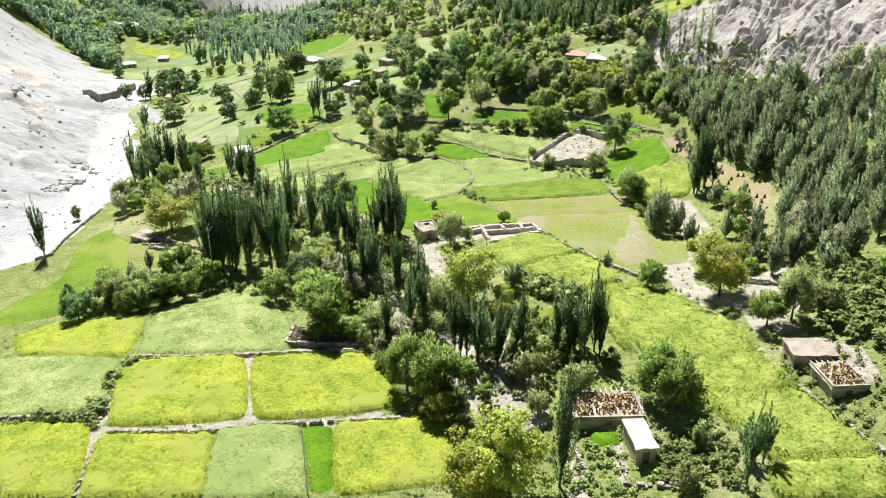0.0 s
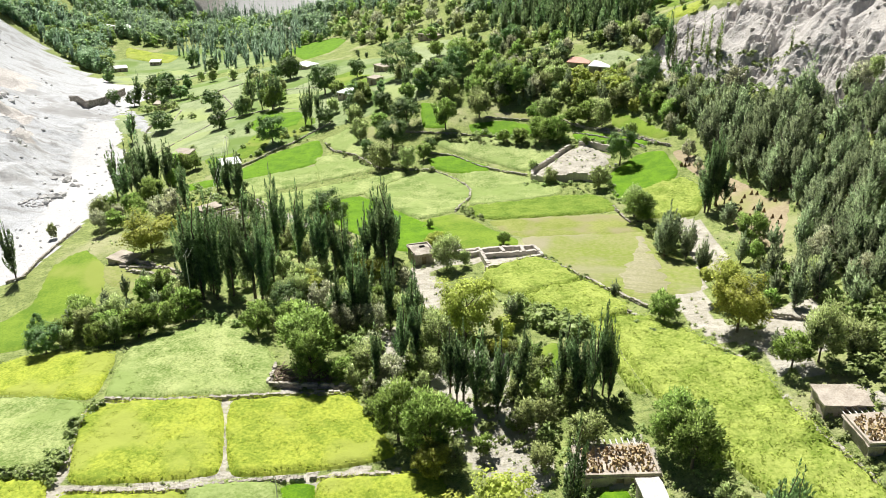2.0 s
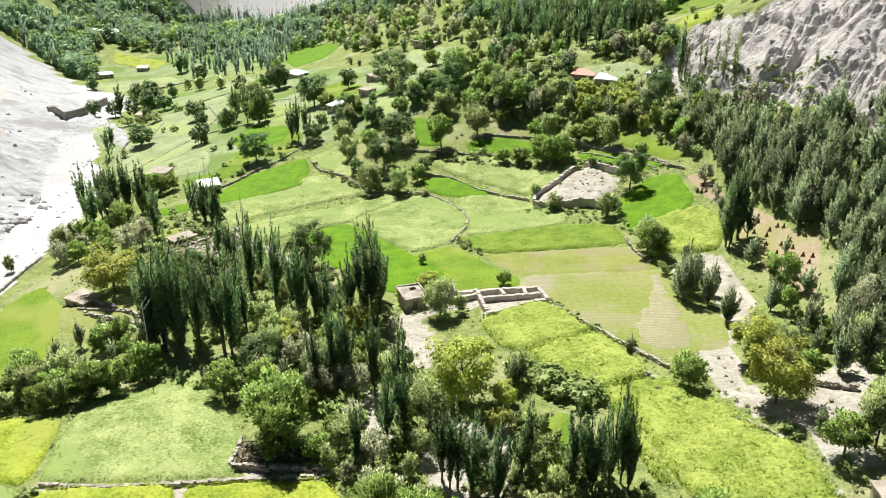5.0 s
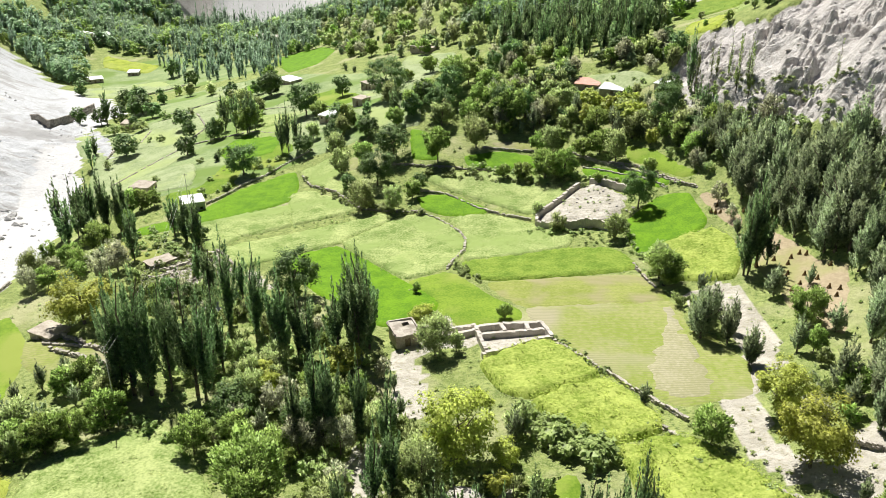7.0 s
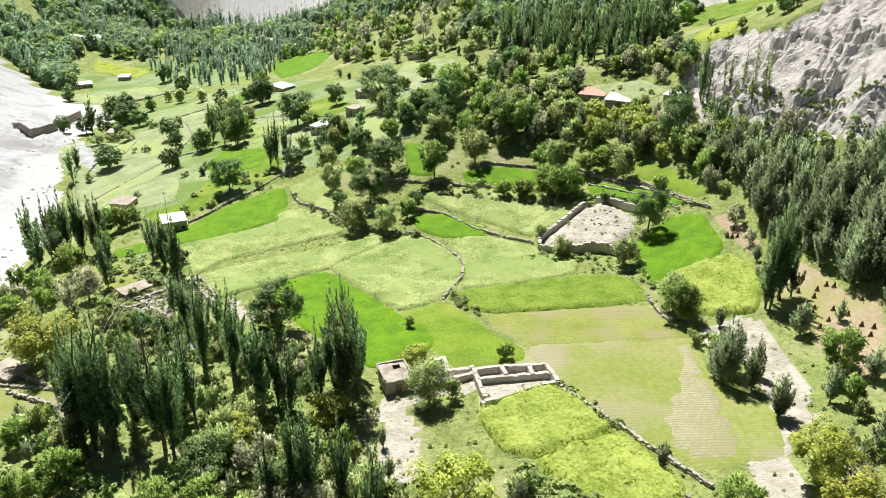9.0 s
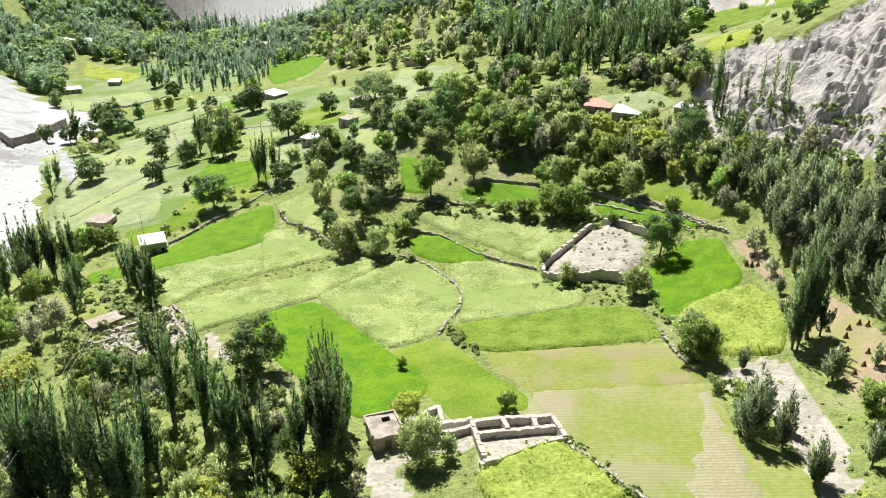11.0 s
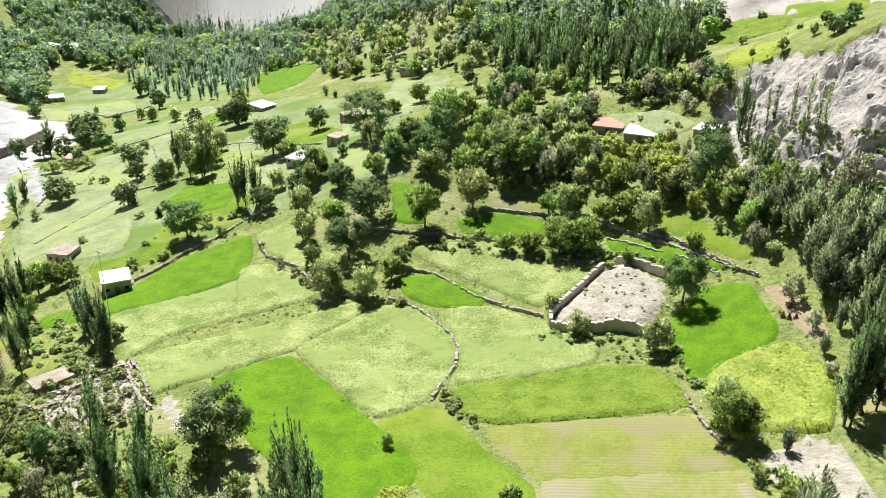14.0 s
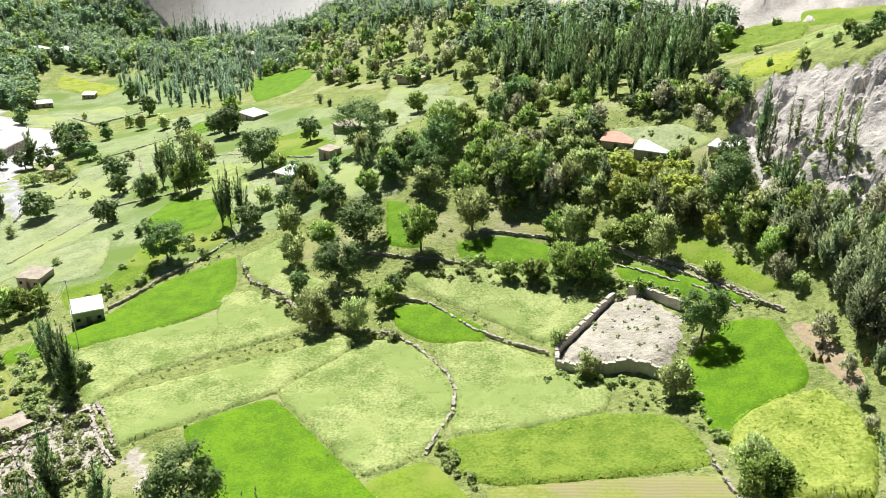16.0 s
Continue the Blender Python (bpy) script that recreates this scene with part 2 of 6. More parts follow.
LEAF = {
    "poplar": leaves("poplar_leaves", (0.162, 0.270, 0.108), (0.355, 0.500, 0.200)),
    "sapling": leaves("thin_poplar_leaves", (0.230, 0.310, 0.103), (0.414, 0.506, 0.172)),
    "walnut": leaves("walnut_leaves", (0.105, 0.182, 0.058), (0.245, 0.370, 0.120)),
    "apricot": leaves("apricot_leaves", (0.250, 0.365, 0.080), (0.480, 0.630, 0.165)),
    "willow": leaves("willow_leaves", (0.350, 0.430, 0.165), (0.650, 0.740, 0.300)),
    "aspen": leaves("aspen_leaves", (0.250, 0.330, 0.170), (0.560, 0.660, 0.360)),
    "yellowing": leaves("yellowing_leaves", (0.330, 0.365, 0.060), (0.580, 0.610, 0.130)),
    "oleaster": leaves("oleaster_leaves", (0.400, 0.430, 0.260), (0.720, 0.730, 0.460)),
    # far woods only: distance haze painted into these two bluer, greyer leaf colours
    "mixed": leaves("hazed_wood_leaves", (0.200, 0.310, 0.165), (0.430, 0.580, 0.310)),
    "hazed_poplar": leaves("hazed_poplar_leaves", (0.22, 0.34, 0.23), (0.44, 0.60, 0.40)),
    "bush": leaves("bush_leaves", (0.224, 0.301, 0.090), (0.459, 0.543, 0.200)),
}
SHEAF = surface("straw_sheaves", (0.10, 0.06, 0.03), (0.30, 0.19, 0.09), 0.8, 6.0, 0.95, 0.6, 0.1, island=0.5)


# ---- ground ----
FAR_X, FAR_Y = [-380, -280, -180, -80, 20, 120], [0, 100, 200, 300, 400, 500, 600, 700, 800]
NEAR_X, NEAR_Y = [-120, -85, -50, -15, 20, 55, 90], [70, 105, 140, 175, 210, 245, 280]
FAR_RISE = [0.3, 1.0, -17.5, -8.6, -8.3, -7.7, 2.2, 19.2, -3.6, -3.5, -14.3, 0.7, 8.6, 39.3, -5.7, -16.9, -19.0, 25.1, 33.0, 11.9, -26.7, -7.3, -1.9, -10.4, 54.0, -18.9, -18.5, -5.7, -21.0, 14.4, 33.8, -34.5, -17.7, -23.6, 10.5, 17.3, 21.7, -23.0, 1.0, -29.7, 3.5, 35.2, 1.3, -35.2, -36.2, -8.7, 33.9, 51.2, 18.4, -28.0, -49.7, -6.3, 9.8, 9.6]
NEAR_RISE = [-2.6, 1.4, 2.2, 1.1, -2.2, -1.1, 0.3, -4.2, -1.8, 3.1, 0.8, 0.8, 1.9, 0.1, -4.2, -0.2, 1.1, 2.7, 1.4, -6.1, -3.4, -5.0, 3.1, 2.8, 1.8, -0.9, -7.6, -1.6, -0.2, -1.1, 2.7, -0.8, -1.7, -7.0, -0.7, -7.8, 5.7, -2.5, 3.6, -4.8, -1.8, 9.4, -1.9, 1.5, -0.2, 6.0, 1.9, 1.8, 4.1]
PLAIN = (27.21, 0.0465, 0.0313)
LAND = [
    ('stony', [(-102.4, 148.5), (-96.8, 152.1), (-94.1, 154.4), (-95.2, 163.0), (-95.8, 173.9), (-96.2, 183.8), (-100.8, 198.5), (-99.7, 206.8), (-106.9, 230.4), (-124.9, 272.8), (-136.2, 296.3), (-158.2, 346.2), (-178.1, 397.3), (-199.2, 428.2), (-216.0, 444.2), (-233.8, 458.4), (-256.9, 479.8), (-276.9, 488.5), (-291.2, 482.2)]),
    ('gravel', [(-102.4, 148.5), (-96.8, 152.1), (-94.1, 154.4), (-95.2, 163.0), (-95.8, 173.9), (-96.2, 183.8), (-99.7, 206.8), (-106.9, 230.4), (-124.9, 272.8), (-142.0, 310.3), (-149.5, 301.4), (-141.0, 273.2), (-129.2, 241.6), (-116.7, 206.7), (-109.6, 182.5), (-107.7, 167.1), (-109.2, 160.3)]),
    ('rock', [(50.8, 260.9), (60.6, 272.4), (66.0, 272.2), (73.3, 257.0), (79.3, 257.0), (85.3, 244.1), (84.2, 229.5), (75.3, 202.0), (66.9, 212.9), (58.3, 224.0), (56.3, 235.2), (50.1, 253.7)]),
    ('earth', [(40.9, 170.6), (44.5, 168.6), (45.0, 162.0), (40.7, 155.9), (37.7, 155.4), (38.9, 162.5)]),
    ('earth', [(42.5, 171.0), (46.0, 167.9), (44.8, 148.0), (43.0, 139.2), (40.9, 143.7), (40.0, 151.9)]),
    ('earth', [(38.4, 161.5), (45.5, 159.3), (44.5, 146.5), (40.2, 139.4), (35.5, 124.9), (35.4, 112.6), (33.2, 117.5), (34.9, 129.7), (39.8, 145.5)]),
    ('earth', [(43.3, 116.1), (45.3, 110.0), (41.4, 106.9), (38.9, 101.3), (39.0, 107.0)]),
    ('earth', [(-13.2, 147.5), (-10.7, 148.1), (-7.5, 138.2), (-8.3, 130.1), (-10.6, 128.5), (-12.2, 135.8)]),
    ('earth', [(-11.7, 142.2), (-7.5, 140.5), (-6.0, 129.8), (-10.1, 129.1)]),
    ('earth', [(11.9, 95.0), (21.2, 95.0), (22.3, 92.4), (22.2, 87.4), (12.6, 86.3), (10.7, 89.2)]),
    ('earth', [(47.3, 97.3), (51.3, 95.7), (51.2, 89.0), (49.3, 85.4), (47.7, 91.4)]),
    ('earth', [(38.8, 102.7), (38.2, 95.9), (41.1, 87.9), (45.2, 77.0), (45.5, 74.7), (44.9, 73.1), (44.3, 76.1), (40.0, 87.2), (36.9, 94.4)]),
    ('earth', [(-17.1, 124.9), (-12.3, 122.9), (-9.7, 113.3), (-11.8, 109.1), (-16.0, 116.4)]),
    ('earth', [(2.6, 102.5), (6.2, 100.1), (7.7, 88.2), (3.8, 88.3)]),
    ('earth', [(-68.9, 190.7), (-62.6, 196.7), (-55.5, 193.0), (-47.4, 181.5), (-50.9, 175.6), (-59.2, 174.5)]),
    ('earth', [(-53.7, 101.7), (-53.1, 103.5), (-30.4, 104.6), (-18.3, 105.8), (-18.1, 103.9), (-52.1, 101.2), (-48.8, 86.0), (-48.8, 83.5), (-18.8, 88.3), (-9.8, 89.7), (-9.7, 88.1), (-47.6, 81.7), (-46.1, 70.8), (-47.1, 70.7), (-50.6, 84.8)]),
    ('earth', [(-0.6, 153.4), (10.2, 154.6), (11.8, 149.3), (0.8, 143.9)]),
    ('earth', [(-13.0, 156.0), (-5.4, 157.4), (-1.0, 153.7), (-0.1, 148.8), (-10.9, 145.0)]),
    ('bare', [(12.6, 205.8), (22.7, 220.1), (27.6, 221.4), (32.2, 213.9), (33.0, 207.5), (29.5, 202.4), (26.8, 199.3), (21.9, 201.3), (13.5, 202.1)]),
    ('gravel', [(-219.5, 445.3), (-205.9, 448.7), (-178.6, 414.5), (-149.9, 365.6), (-152.5, 352.3), (-145.6, 320.5)]),
    ('stony', [(-145.6, 320.5), (-142.4, 325.7), (-122.1, 295.1), (-123.9, 282.7)]),
    ('rock', [(51.3, 245.9), (58.5, 231.6), (65.3, 223.4), (62.9, 215.8), (57.4, 221.8), (53.7, 229.6), (51.7, 239.6)]),
    ('earth', [(35.2, 168.3), (44.3, 169.6), (43.1, 162.5), (45.8, 162.6), (45.7, 155.6), (43.2, 146.3), (44.7, 139.2), (39.5, 137.9), (40.9, 148.3), (40.0, 155.1), (40.4, 161.8), (35.6, 162.9)]),
    ('earth', [(35.9, 128.9), (37.6, 127.5), (37.3, 123.6), (34.5, 124.0)]),
    ('earth', [(42.0, 116.6), (47.0, 114.6), (46.3, 108.8), (41.4, 106.9), (40.6, 108.7)]),
    ('earth', [(-3.9, 113.1), (1.8, 113.5), (4.0, 98.0), (7.7, 88.2), (3.8, 88.3), (0.3, 100.3)]),
    ('earth', [(-46.6, 182.5), (-44.7, 182.9), (-39.0, 174.2), (-40.1, 172.6)]),
    ('stony', [(-53.9, 167.8), (-49.7, 168.4), (-45.2, 165.1), (-45.6, 162.8), (-52.0, 162.8)]),
]
LAND[0][1].extend([(-700, 900), (-700, -200), (-108, -100), (-106, 100)])
LAND.append(("stony", [(72, 345), (95, 322), (160, 330), (700, 300), (700, 2600), (-700, 2600), (-700, 880), (-420, 820), (-150, 770), (-60, 600), (-10, 480), (28, 422), (54, 388)]))
LAND[2][1][:] = LAND[2][1][:5] + [(110, 270), (190, 280), (260, 230), (260, 100), (95, 150), (72, 186)] + LAND[2][1][7:]
LAND.append(("rock", [(72, 345), (95, 322), (160, 330), (700, 300), (700, 1500), (-60, 1000), (-60, 600), (-10, 480), (28, 422), (54, 388)]))
LAND.append(("gravel", [(-258, 800), (-225, 782), (-165, 772), (-120, 900), (-150, 1150), (-420, 1150), (-330, 900)]))
CRAGS = [[(-274, 776), (-252, 792), (-246, 830), (-330, 1100), (-520, 1100), (-430, 840), (-312, 772)], [(-158, 760), (-120, 900), (-150, 1100), (20, 1050), (-60, 740), (-110, 705)]]
LAND.extend(("rock", line) for line in CRAGS)
LAND.append(("rock", [(-232, 392), (-217, 386), (-197, 352), (-204, 338), (-240, 360)]))
LAND.append(("rock", [(-178, 302), (-161, 286), (-165, 278), (-185, 292)]))
LAND.append(("rock", [(-158, 272), (-146, 260), (-149, 256), (-165, 262)]))
LAND.append(("earth", [(-7, 112), (3, 114), (7, 101), (10, 88), (5, 82), (0, 90), (-6, 100)]))
LAND.append(("earth", [(-36.4, 103), (-34.0, 103), (-29.4, 86.4), (-31.5, 86.4)]))
LAND.append(("earth", [(31.0, 131.5), (36, 129), (37, 121), (40, 116), (43, 111), (46, 101), (42.5, 103), (35.5, 115), (29.5, 125)]))
LAND.append(("earth", [(41, 118), (50, 123), (53, 113), (47, 106)]))
LAND.append(("earth", [(10.6, 82), (12.2, 82), (13.8, 74), (11.2, 72)]))
LAND.append(("earth", [(17.0, 82.4), (18.2, 82.4), (18.6, 76.8), (17.2, 76.8)]))
HOUSES = [(-71.4, 224.0, 5.3), (-46.7, 284.9, 6.0), (30.4, 271.0, 6.6), (36.6, 263.8, 6.9), (49.0, 255.0, 5.2), (-80.7, 372.2, 15.2), (-261.9, 561.6, 11.4), (-252.7, 571.5, 15.9), (-212.1, 588.1, 8.7), (-140.0, 564.9, 19.9), (-202.2, 497.2, 5.9), (-215.8, 475.9, 8.4)]


def height_at(x, y):
    """Height of the land, in metres, for arrays or numbers."""
    x, y = np.asarray(x, float), np.asarray(y, float)
    z = PLAIN[0] + PLAIN[1] * x + PLAIN[2] * y
    for xs, ys, rise, wide in ((FAR_X, FAR_Y, FAR_RISE, 75.0), (NEAR_X, NEAR_Y, NEAR_RISE, 25.0)):
        for j, cy in enumerate(ys):
            for i, cx in enumerate(xs):
                z = z + rise[j * len(xs) + i] * np.exp(-((x - cx) ** 2 + (y - cy) ** 2) / (2 * wide * wide))
    return z


LAID = []


def ground_z(x, y):
    """Height of the ground as laid, rock and scree included."""
    if not LAID:
        return float(height_at(x, y))
    xs, ys, gz = LAID
    i = min(max(int(np.searchsorted(xs, x)) - 1, 0), len(xs) - 2)
    j = min(max(int(np.searchsorted(ys, y)) - 1, 0), len(ys) - 2)
    u, v = (x - xs[i]) / (xs[i + 1] - xs[i]), (y - ys[j]) / (ys[j + 1] - ys[j])
    return float((gz[j, i] * (1 - u) + gz[j, i + 1] * u) * (1 - v) + (gz[j + 1, i] * (1 - u) + gz[j + 1, i + 1] * u) * v)


def steps(start, stop, near_a, near_b, fine, grow):
    """Grid lines: fine between near_a and near_b, ever wider outside."""
    mid = list(np.arange(near_a, near_b + fine, fine))
    low, high, s = [], [], fine
    v = near_a
    while v > start:
        s *= grow
        v -= s
        low.append(v)
    s, v = fine, mid[-1]
    while v < stop:
        s *= grow
        v += s
        high.append(v)
    return np.array(low[::-1] + mid + high)


def link_mesh(name, verts, faces, materials, smooth=False):
    me = bpy.data.meshes.new(name)
    me.from_pydata(verts, [], faces)
    for m in materials if isinstance(materials, (list, tuple)) else [materials]:
        me.materials.append(m)
    if smooth:
        me.polygons.foreach_set("use_smooth", [True] * len(me.polygons))
    me.update()
    return me


def ragged(x, y, scale, seed=0.0):
    return noise.fractal(Vector((x * scale, y * scale, seed)), 1.0, 2.1, 5)


def inside(p, poly):
    hit, n = False, len(poly)
    for i in range(n):
        a, b = poly[i], poly[i - 1]
        if (a[1] > p[1]) != (b[1] > p[1]) and p[0] < (b[0] - a[0]) * (p[1] - a[1]) / (b[1] - a[1]) + a[0]:
            hit = not hit
    return hit


def inside_all(px, py, poly):
    hit = np.zeros(px.shape, bool)
    for i in range(len(poly)):
        (ax, ay), (bx, by) = poly[i], poly[i - 1]
        cross = (ay > py) != (by > py)
        hit ^= cross & (px < (bx - ax) * (py - ay) / (by - ay + 1e-12) + ax)
    return hit


def rock_relief(x, y, z):
    """Spurs and gullies that run down the rock, broken ledges and blocks on them. Far off the forms are larger."""
    big = 1.0 if y < 500 else 4.0
    x, y, z = x / big, y / big, z / big
    u, v = 0.78 * x + 0.62 * y, 0.62 * x - 0.78 * y
    bend = 3.5 * noise.noise(Vector((x * 0.06, y * 0.06, 4.0)))
    spur = abs(noise.fractal(Vector((u * 0.018, (v + bend) * 0.06, 21.0)), 1.0, 2.1, 2))
    knob = abs(noise.fractal(Vector((u * 0.10, v * 0.16, 5.0)), 0.9, 2.1, 2))
    bulge = abs(noise.noise(Vector((u * 0.28, v * 0.42, 15.0))))
    broken = min(1.0, max(0.0, 0.5 + 2.6 * noise.noise(Vector((x * 0.08, y * 0.08, 11.0)))))
    h = 7.5 * spur + (2.2 + 2.2 * broken) * knob + (0.7 + 1.9 * broken) * bulge - 3.0
    level = (z + h) / 2.3 + 0.9 * noise.noise(Vector((x * 0.11, y * 0.11, 2.0)))
    part_up = level - math.floor(level)
    h += 1.7 * broken * (min(1.0, max(0.0, (part_up - 0.6) / 0.35)) - part_up)
    h += (0.3 + 0.6 * broken) * noise.fractal(Vector((x * 0.7, y * 0.7, 7.0)), 0.8, 2.2, 4)
    return h * big


ROCK_SIDE = (49.0, 128.0, 168.0, 276.0)


def depth_inside(x, y, line):
    """How far a place lies inside a closed line, in metres; 0 outside."""
    best = np.full(np.shape(x), 1e9)
    for i in range(len(line)):
        (ax, ay), (bx, by) = line[i - 1], line[i]
        t = np.clip(((x - ax) * (bx - ax) + (y - ay) * (by - ay)) / ((bx - ax) ** 2 + (by - ay) ** 2), 0, 1)
        best = np.minimum(best, np.hypot(x - ax - t * (bx - ax), y - ay - t * (by - ay)))
    return best * inside_all(x, y, line)


def rock_depth(x, y):
    """0 outside the near rock and at its edge, 1 from four metres inside it."""
    x0, x1, y0, y1 = ROCK_SIDE
    side = np.maximum(0, np.minimum(np.minimum(x - x0, x1 - x), np.minimum(y - y0, y1 - y)))
    return np.clip(np.minimum(depth_inside(x, y, LAND[2][1]), side) / 4.0, 0, 1)


def build_rock():
    """The bare rock spur over the valley, in fine relief on the ground sheet."""
    x0, x1, y0, y1 = ROCK_SIDE
    xs, ys = np.arange(x0, x1, 0.42), np.arange(y0, y1, 0.42)
    gx, gy = np.meshgrid(xs, ys)
    deep, gz = rock_depth(gx, gy), height_at(gx, gy)
    for j, i in zip(*np.nonzero(deep > 0)):
        h = rock_relief(gx[j, i], gy[j, i], gz[j, i])
        gz[j, i] += h * min(1.0, deep[j, i] * 2) - 0.9 * (1 - deep[j, i])
    keep = deep > 0.02
    verts, faces, number = [], [], np.full(keep.shape, -1)
    for j, i in zip(*np.nonzero(keep)):
        number[j, i] = len(verts)
        verts.append((gx[j, i], gy[j, i], gz[j, i]))
    for j in range(len(ys) - 1):
        for i in range(len(xs) - 1):
            q = [number[j, i], number[j, i + 1], number[j + 1, i + 1], number[j + 1, i]]
            if min(q) >= 0:
                faces.append([int(k) for k in q])
    me = link_mesh("rock_spur", verts, faces, GROUND, False)
    me.attributes.new("rock", "FLOAT", "POINT").data.foreach_set("value", np.ones(len(verts)))
    tagged(new("rock_spur", me), "bare pale grey rock spur with ledges and gullies above the wood", "rock", kind="structure")


def build_ground():
    xs, ys = steps(-1600, 1600, -140, 106, 1.25, 1.065), steps(-300, 2600, 52, 300, 1.25, 1.05)
    gx, gy = np.meshgrid(xs, ys)
    gz = height_at(gx, gy)
    far = np.clip((np.hypot(gx, gy - 150) - 720) / 500, 0, 1)
    gz = gz * (1 - far) + far * (0.42 * np.maximum(0, np.hypot(gx, gy - 150) - 720) - 20)
    w, h = len(xs), len(ys)
    rough = np.array([[ragged(x, y, 0.09, 7.0) for x in xs] for y in ys])
    rough2 = np.array([[ragged(x, y, 0.25, 3.0) for x in xs] for y in ys])
    wx, wy = gx + 2.0 * rough, gy + 2.0 * rough2
    mark = {"stony": np.zeros((h, w)), "rock": np.zeros((h, w)), "earth": np.zeros((h, w)), "gravel": np.zeros((h, w))}
    for kind, line in LAND:
        mark["earth" if kind == "bare" else kind][inside_all(wx, wy, line)] = 1.0
    rough3 = np.array([[ragged(x, y, 0.6, 9.0) for x in xs] for y in ys])
    steep = np.clip((-95 - gx) / 40, 0.25, 1) * (1 - 0.8 * mark["gravel"])
    gz += mark["stony"] * (2.2 * rough + 1.3 * np.abs(rough2) + 0.45 * rough3) * steep
    gz += 1.5 * np.clip(depth_inside(gx, gy, [line for kind, line in LAND if kind == "bare"][0]) / 1.3, 0, 1)
    for line in CRAGS:
        gz += 38 * np.clip(depth_inside(gx, gy, line) / 45, 0, 1)
    for j, i in zip(*np.nonzero(mark["rock"])):
        gz[j, i] += rock_relief(gx[j, i], gy[j, i], gz[j, i])
    gz += (1 - np.maximum(mark["stony"], mark["rock"])) * (0.10 * rough2 - 0.06)
    LAID.extend((xs, ys, gz))
    under = gz - 2.5 * rock_depth(gx, gy)
    verts = np.stack([gx, gy, under], -1).reshape(-1, 3).tolist()
    faces = [(j * w + i, j * w + i + 1, (j + 1) * w + i + 1, (j + 1) * w + i) for j in range(h - 1) for i in range(w - 1)]
    me = link_mesh("ground", verts, faces, GROUND, True)
    for name, values in mark.items():
        me.attributes.new(name, "FLOAT", "POINT").data.foreach_set("value", values.reshape(-1))
    tagged(new("ground", me), "valley ground of grass, pale gravel, scree and rock", "ground", kind="structure")


build_ground()
build_rock()


# ---- fields ----
def rounded(corners, step):
    """A closed outline that glides through the corners, with points about step metres apart."""
    out, n = [], len(corners)
    for i in range(n):
        p0, p1, p2, p3 = (Vector(corners[(i + k) % n]) for k in (-1, 0, 1, 2))
        parts = max(2, int((p2 - p1).length / step))
        for k in range(parts):
            t = k / parts
            s = 0.22
            m1, m2 = (p2 - p0) * s, (p3 - p1) * s
            q = (2 * t ** 3 - 3 * t ** 2 + 1) * p1 + (t ** 3 - 2 * t ** 2 + t) * m1 + (-2 * t ** 3 + 3 * t ** 2) * p2 + (t ** 3 - t ** 2) * m2
            out.append(q)
    return out


def edge_gap(p, poly):
    best = 1e9
    for i in range(len(poly)):
        a, b = poly[i - 1], poly[i]
        ax, ay, bx, by = a[0], a[1], b[0], b[1]
        t = max(0, min(1, ((p[0] - ax) * (bx - ax) + (p[1] - ay) * (by - ay)) / ((bx - ax) ** 2 + (by - ay) ** 2 + 1e-9)))
        best = min(best, (p[0] - ax - t * (bx - ax)) ** 2 + (p[1] - ay - t * (by - ay)) ** 2)
    return math.sqrt(best)


FIELD_LINES = []


def crop_field(crop, corners):
    """One field: a body of crop with a sloping rim, and tufts on it."""
    words, tall = CROP_WORDS[crop]
    line = rounded(corners, 1.2)
    FIELD_LINES.append([(p[0], p[1]) for p in line])
    xs, ys = [p[0] for p in line], [p[1] for p in line]
    area = (max(xs) - min(xs)) * (max(ys) - min(ys))
    far = min(ys) > 270
    gap = (1.6 if far else 0.75) if crop not in ("meadow", "stubble", "dry", "stook", "ploughed", "pasture") else (2.0 if far else 1.3)
    pts = [Vector((p[0], p[1])) for p in line]
    rim = len(pts)
    y = min(ys)
    while y < max(ys):
        x = min(xs)
        while x < max(xs):
            q = (x + random.uniform(-0.3, 0.3) * gap, y + random.uniform(-0.3, 0.3) * gap)
            if inside(q, line) and edge_gap(q, line) > 0.4:
                pts.append(Vector(q))
            x += gap
        y += gap
    from_v, _, faces, _, _, _ = delaunay_2d_cdt(pts, [(i, (i + 1) % rim) for i in range(rim)], [], 1, 1e-4)
    px, py = np.array([p[0] for p in from_v]), np.array([p[1] for p in from_v])
    pz = height_at(px, py)
    verts = []
    for i, (x, y, z) in enumerate(zip(px, py, pz)):
        if i < rim:
            verts.append((x, y, z - 0.15))
        else:
            verts.append((x, y, z + 0.1 + tall * (0.75 + 0.35 * ragged(x, y, 0.3, 8.0)) + (0.07 if crop == "corn" else 0.16) * tall * random.uniform(-1, 1)))
    me = link_mesh("crop_field", verts, [f for f in faces], CROPS[crop], True)
    field = tagged(new("crop_field", me), words, "field", "fields of the valley")
    if tall >= 0.3:
        crop_tops(field, crop, line, tall, 0.8 if far else (20.0 if min(ys) < 125 else 9.0))
    return field


def leaf_mesh(name, v, facing, material):
    me = bpy.data.meshes.new(name)
    me.from_pydata(v.tolist(), [], np.arange(len(v)).reshape(-1, 3).tolist())
    me.materials.append(material)
    me.polygons.foreach_set("use_smooth", [True] * len(me.polygons))
    me.update()
    me.normals_split_custom_set_from_vertices(facing.tolist())
    return me


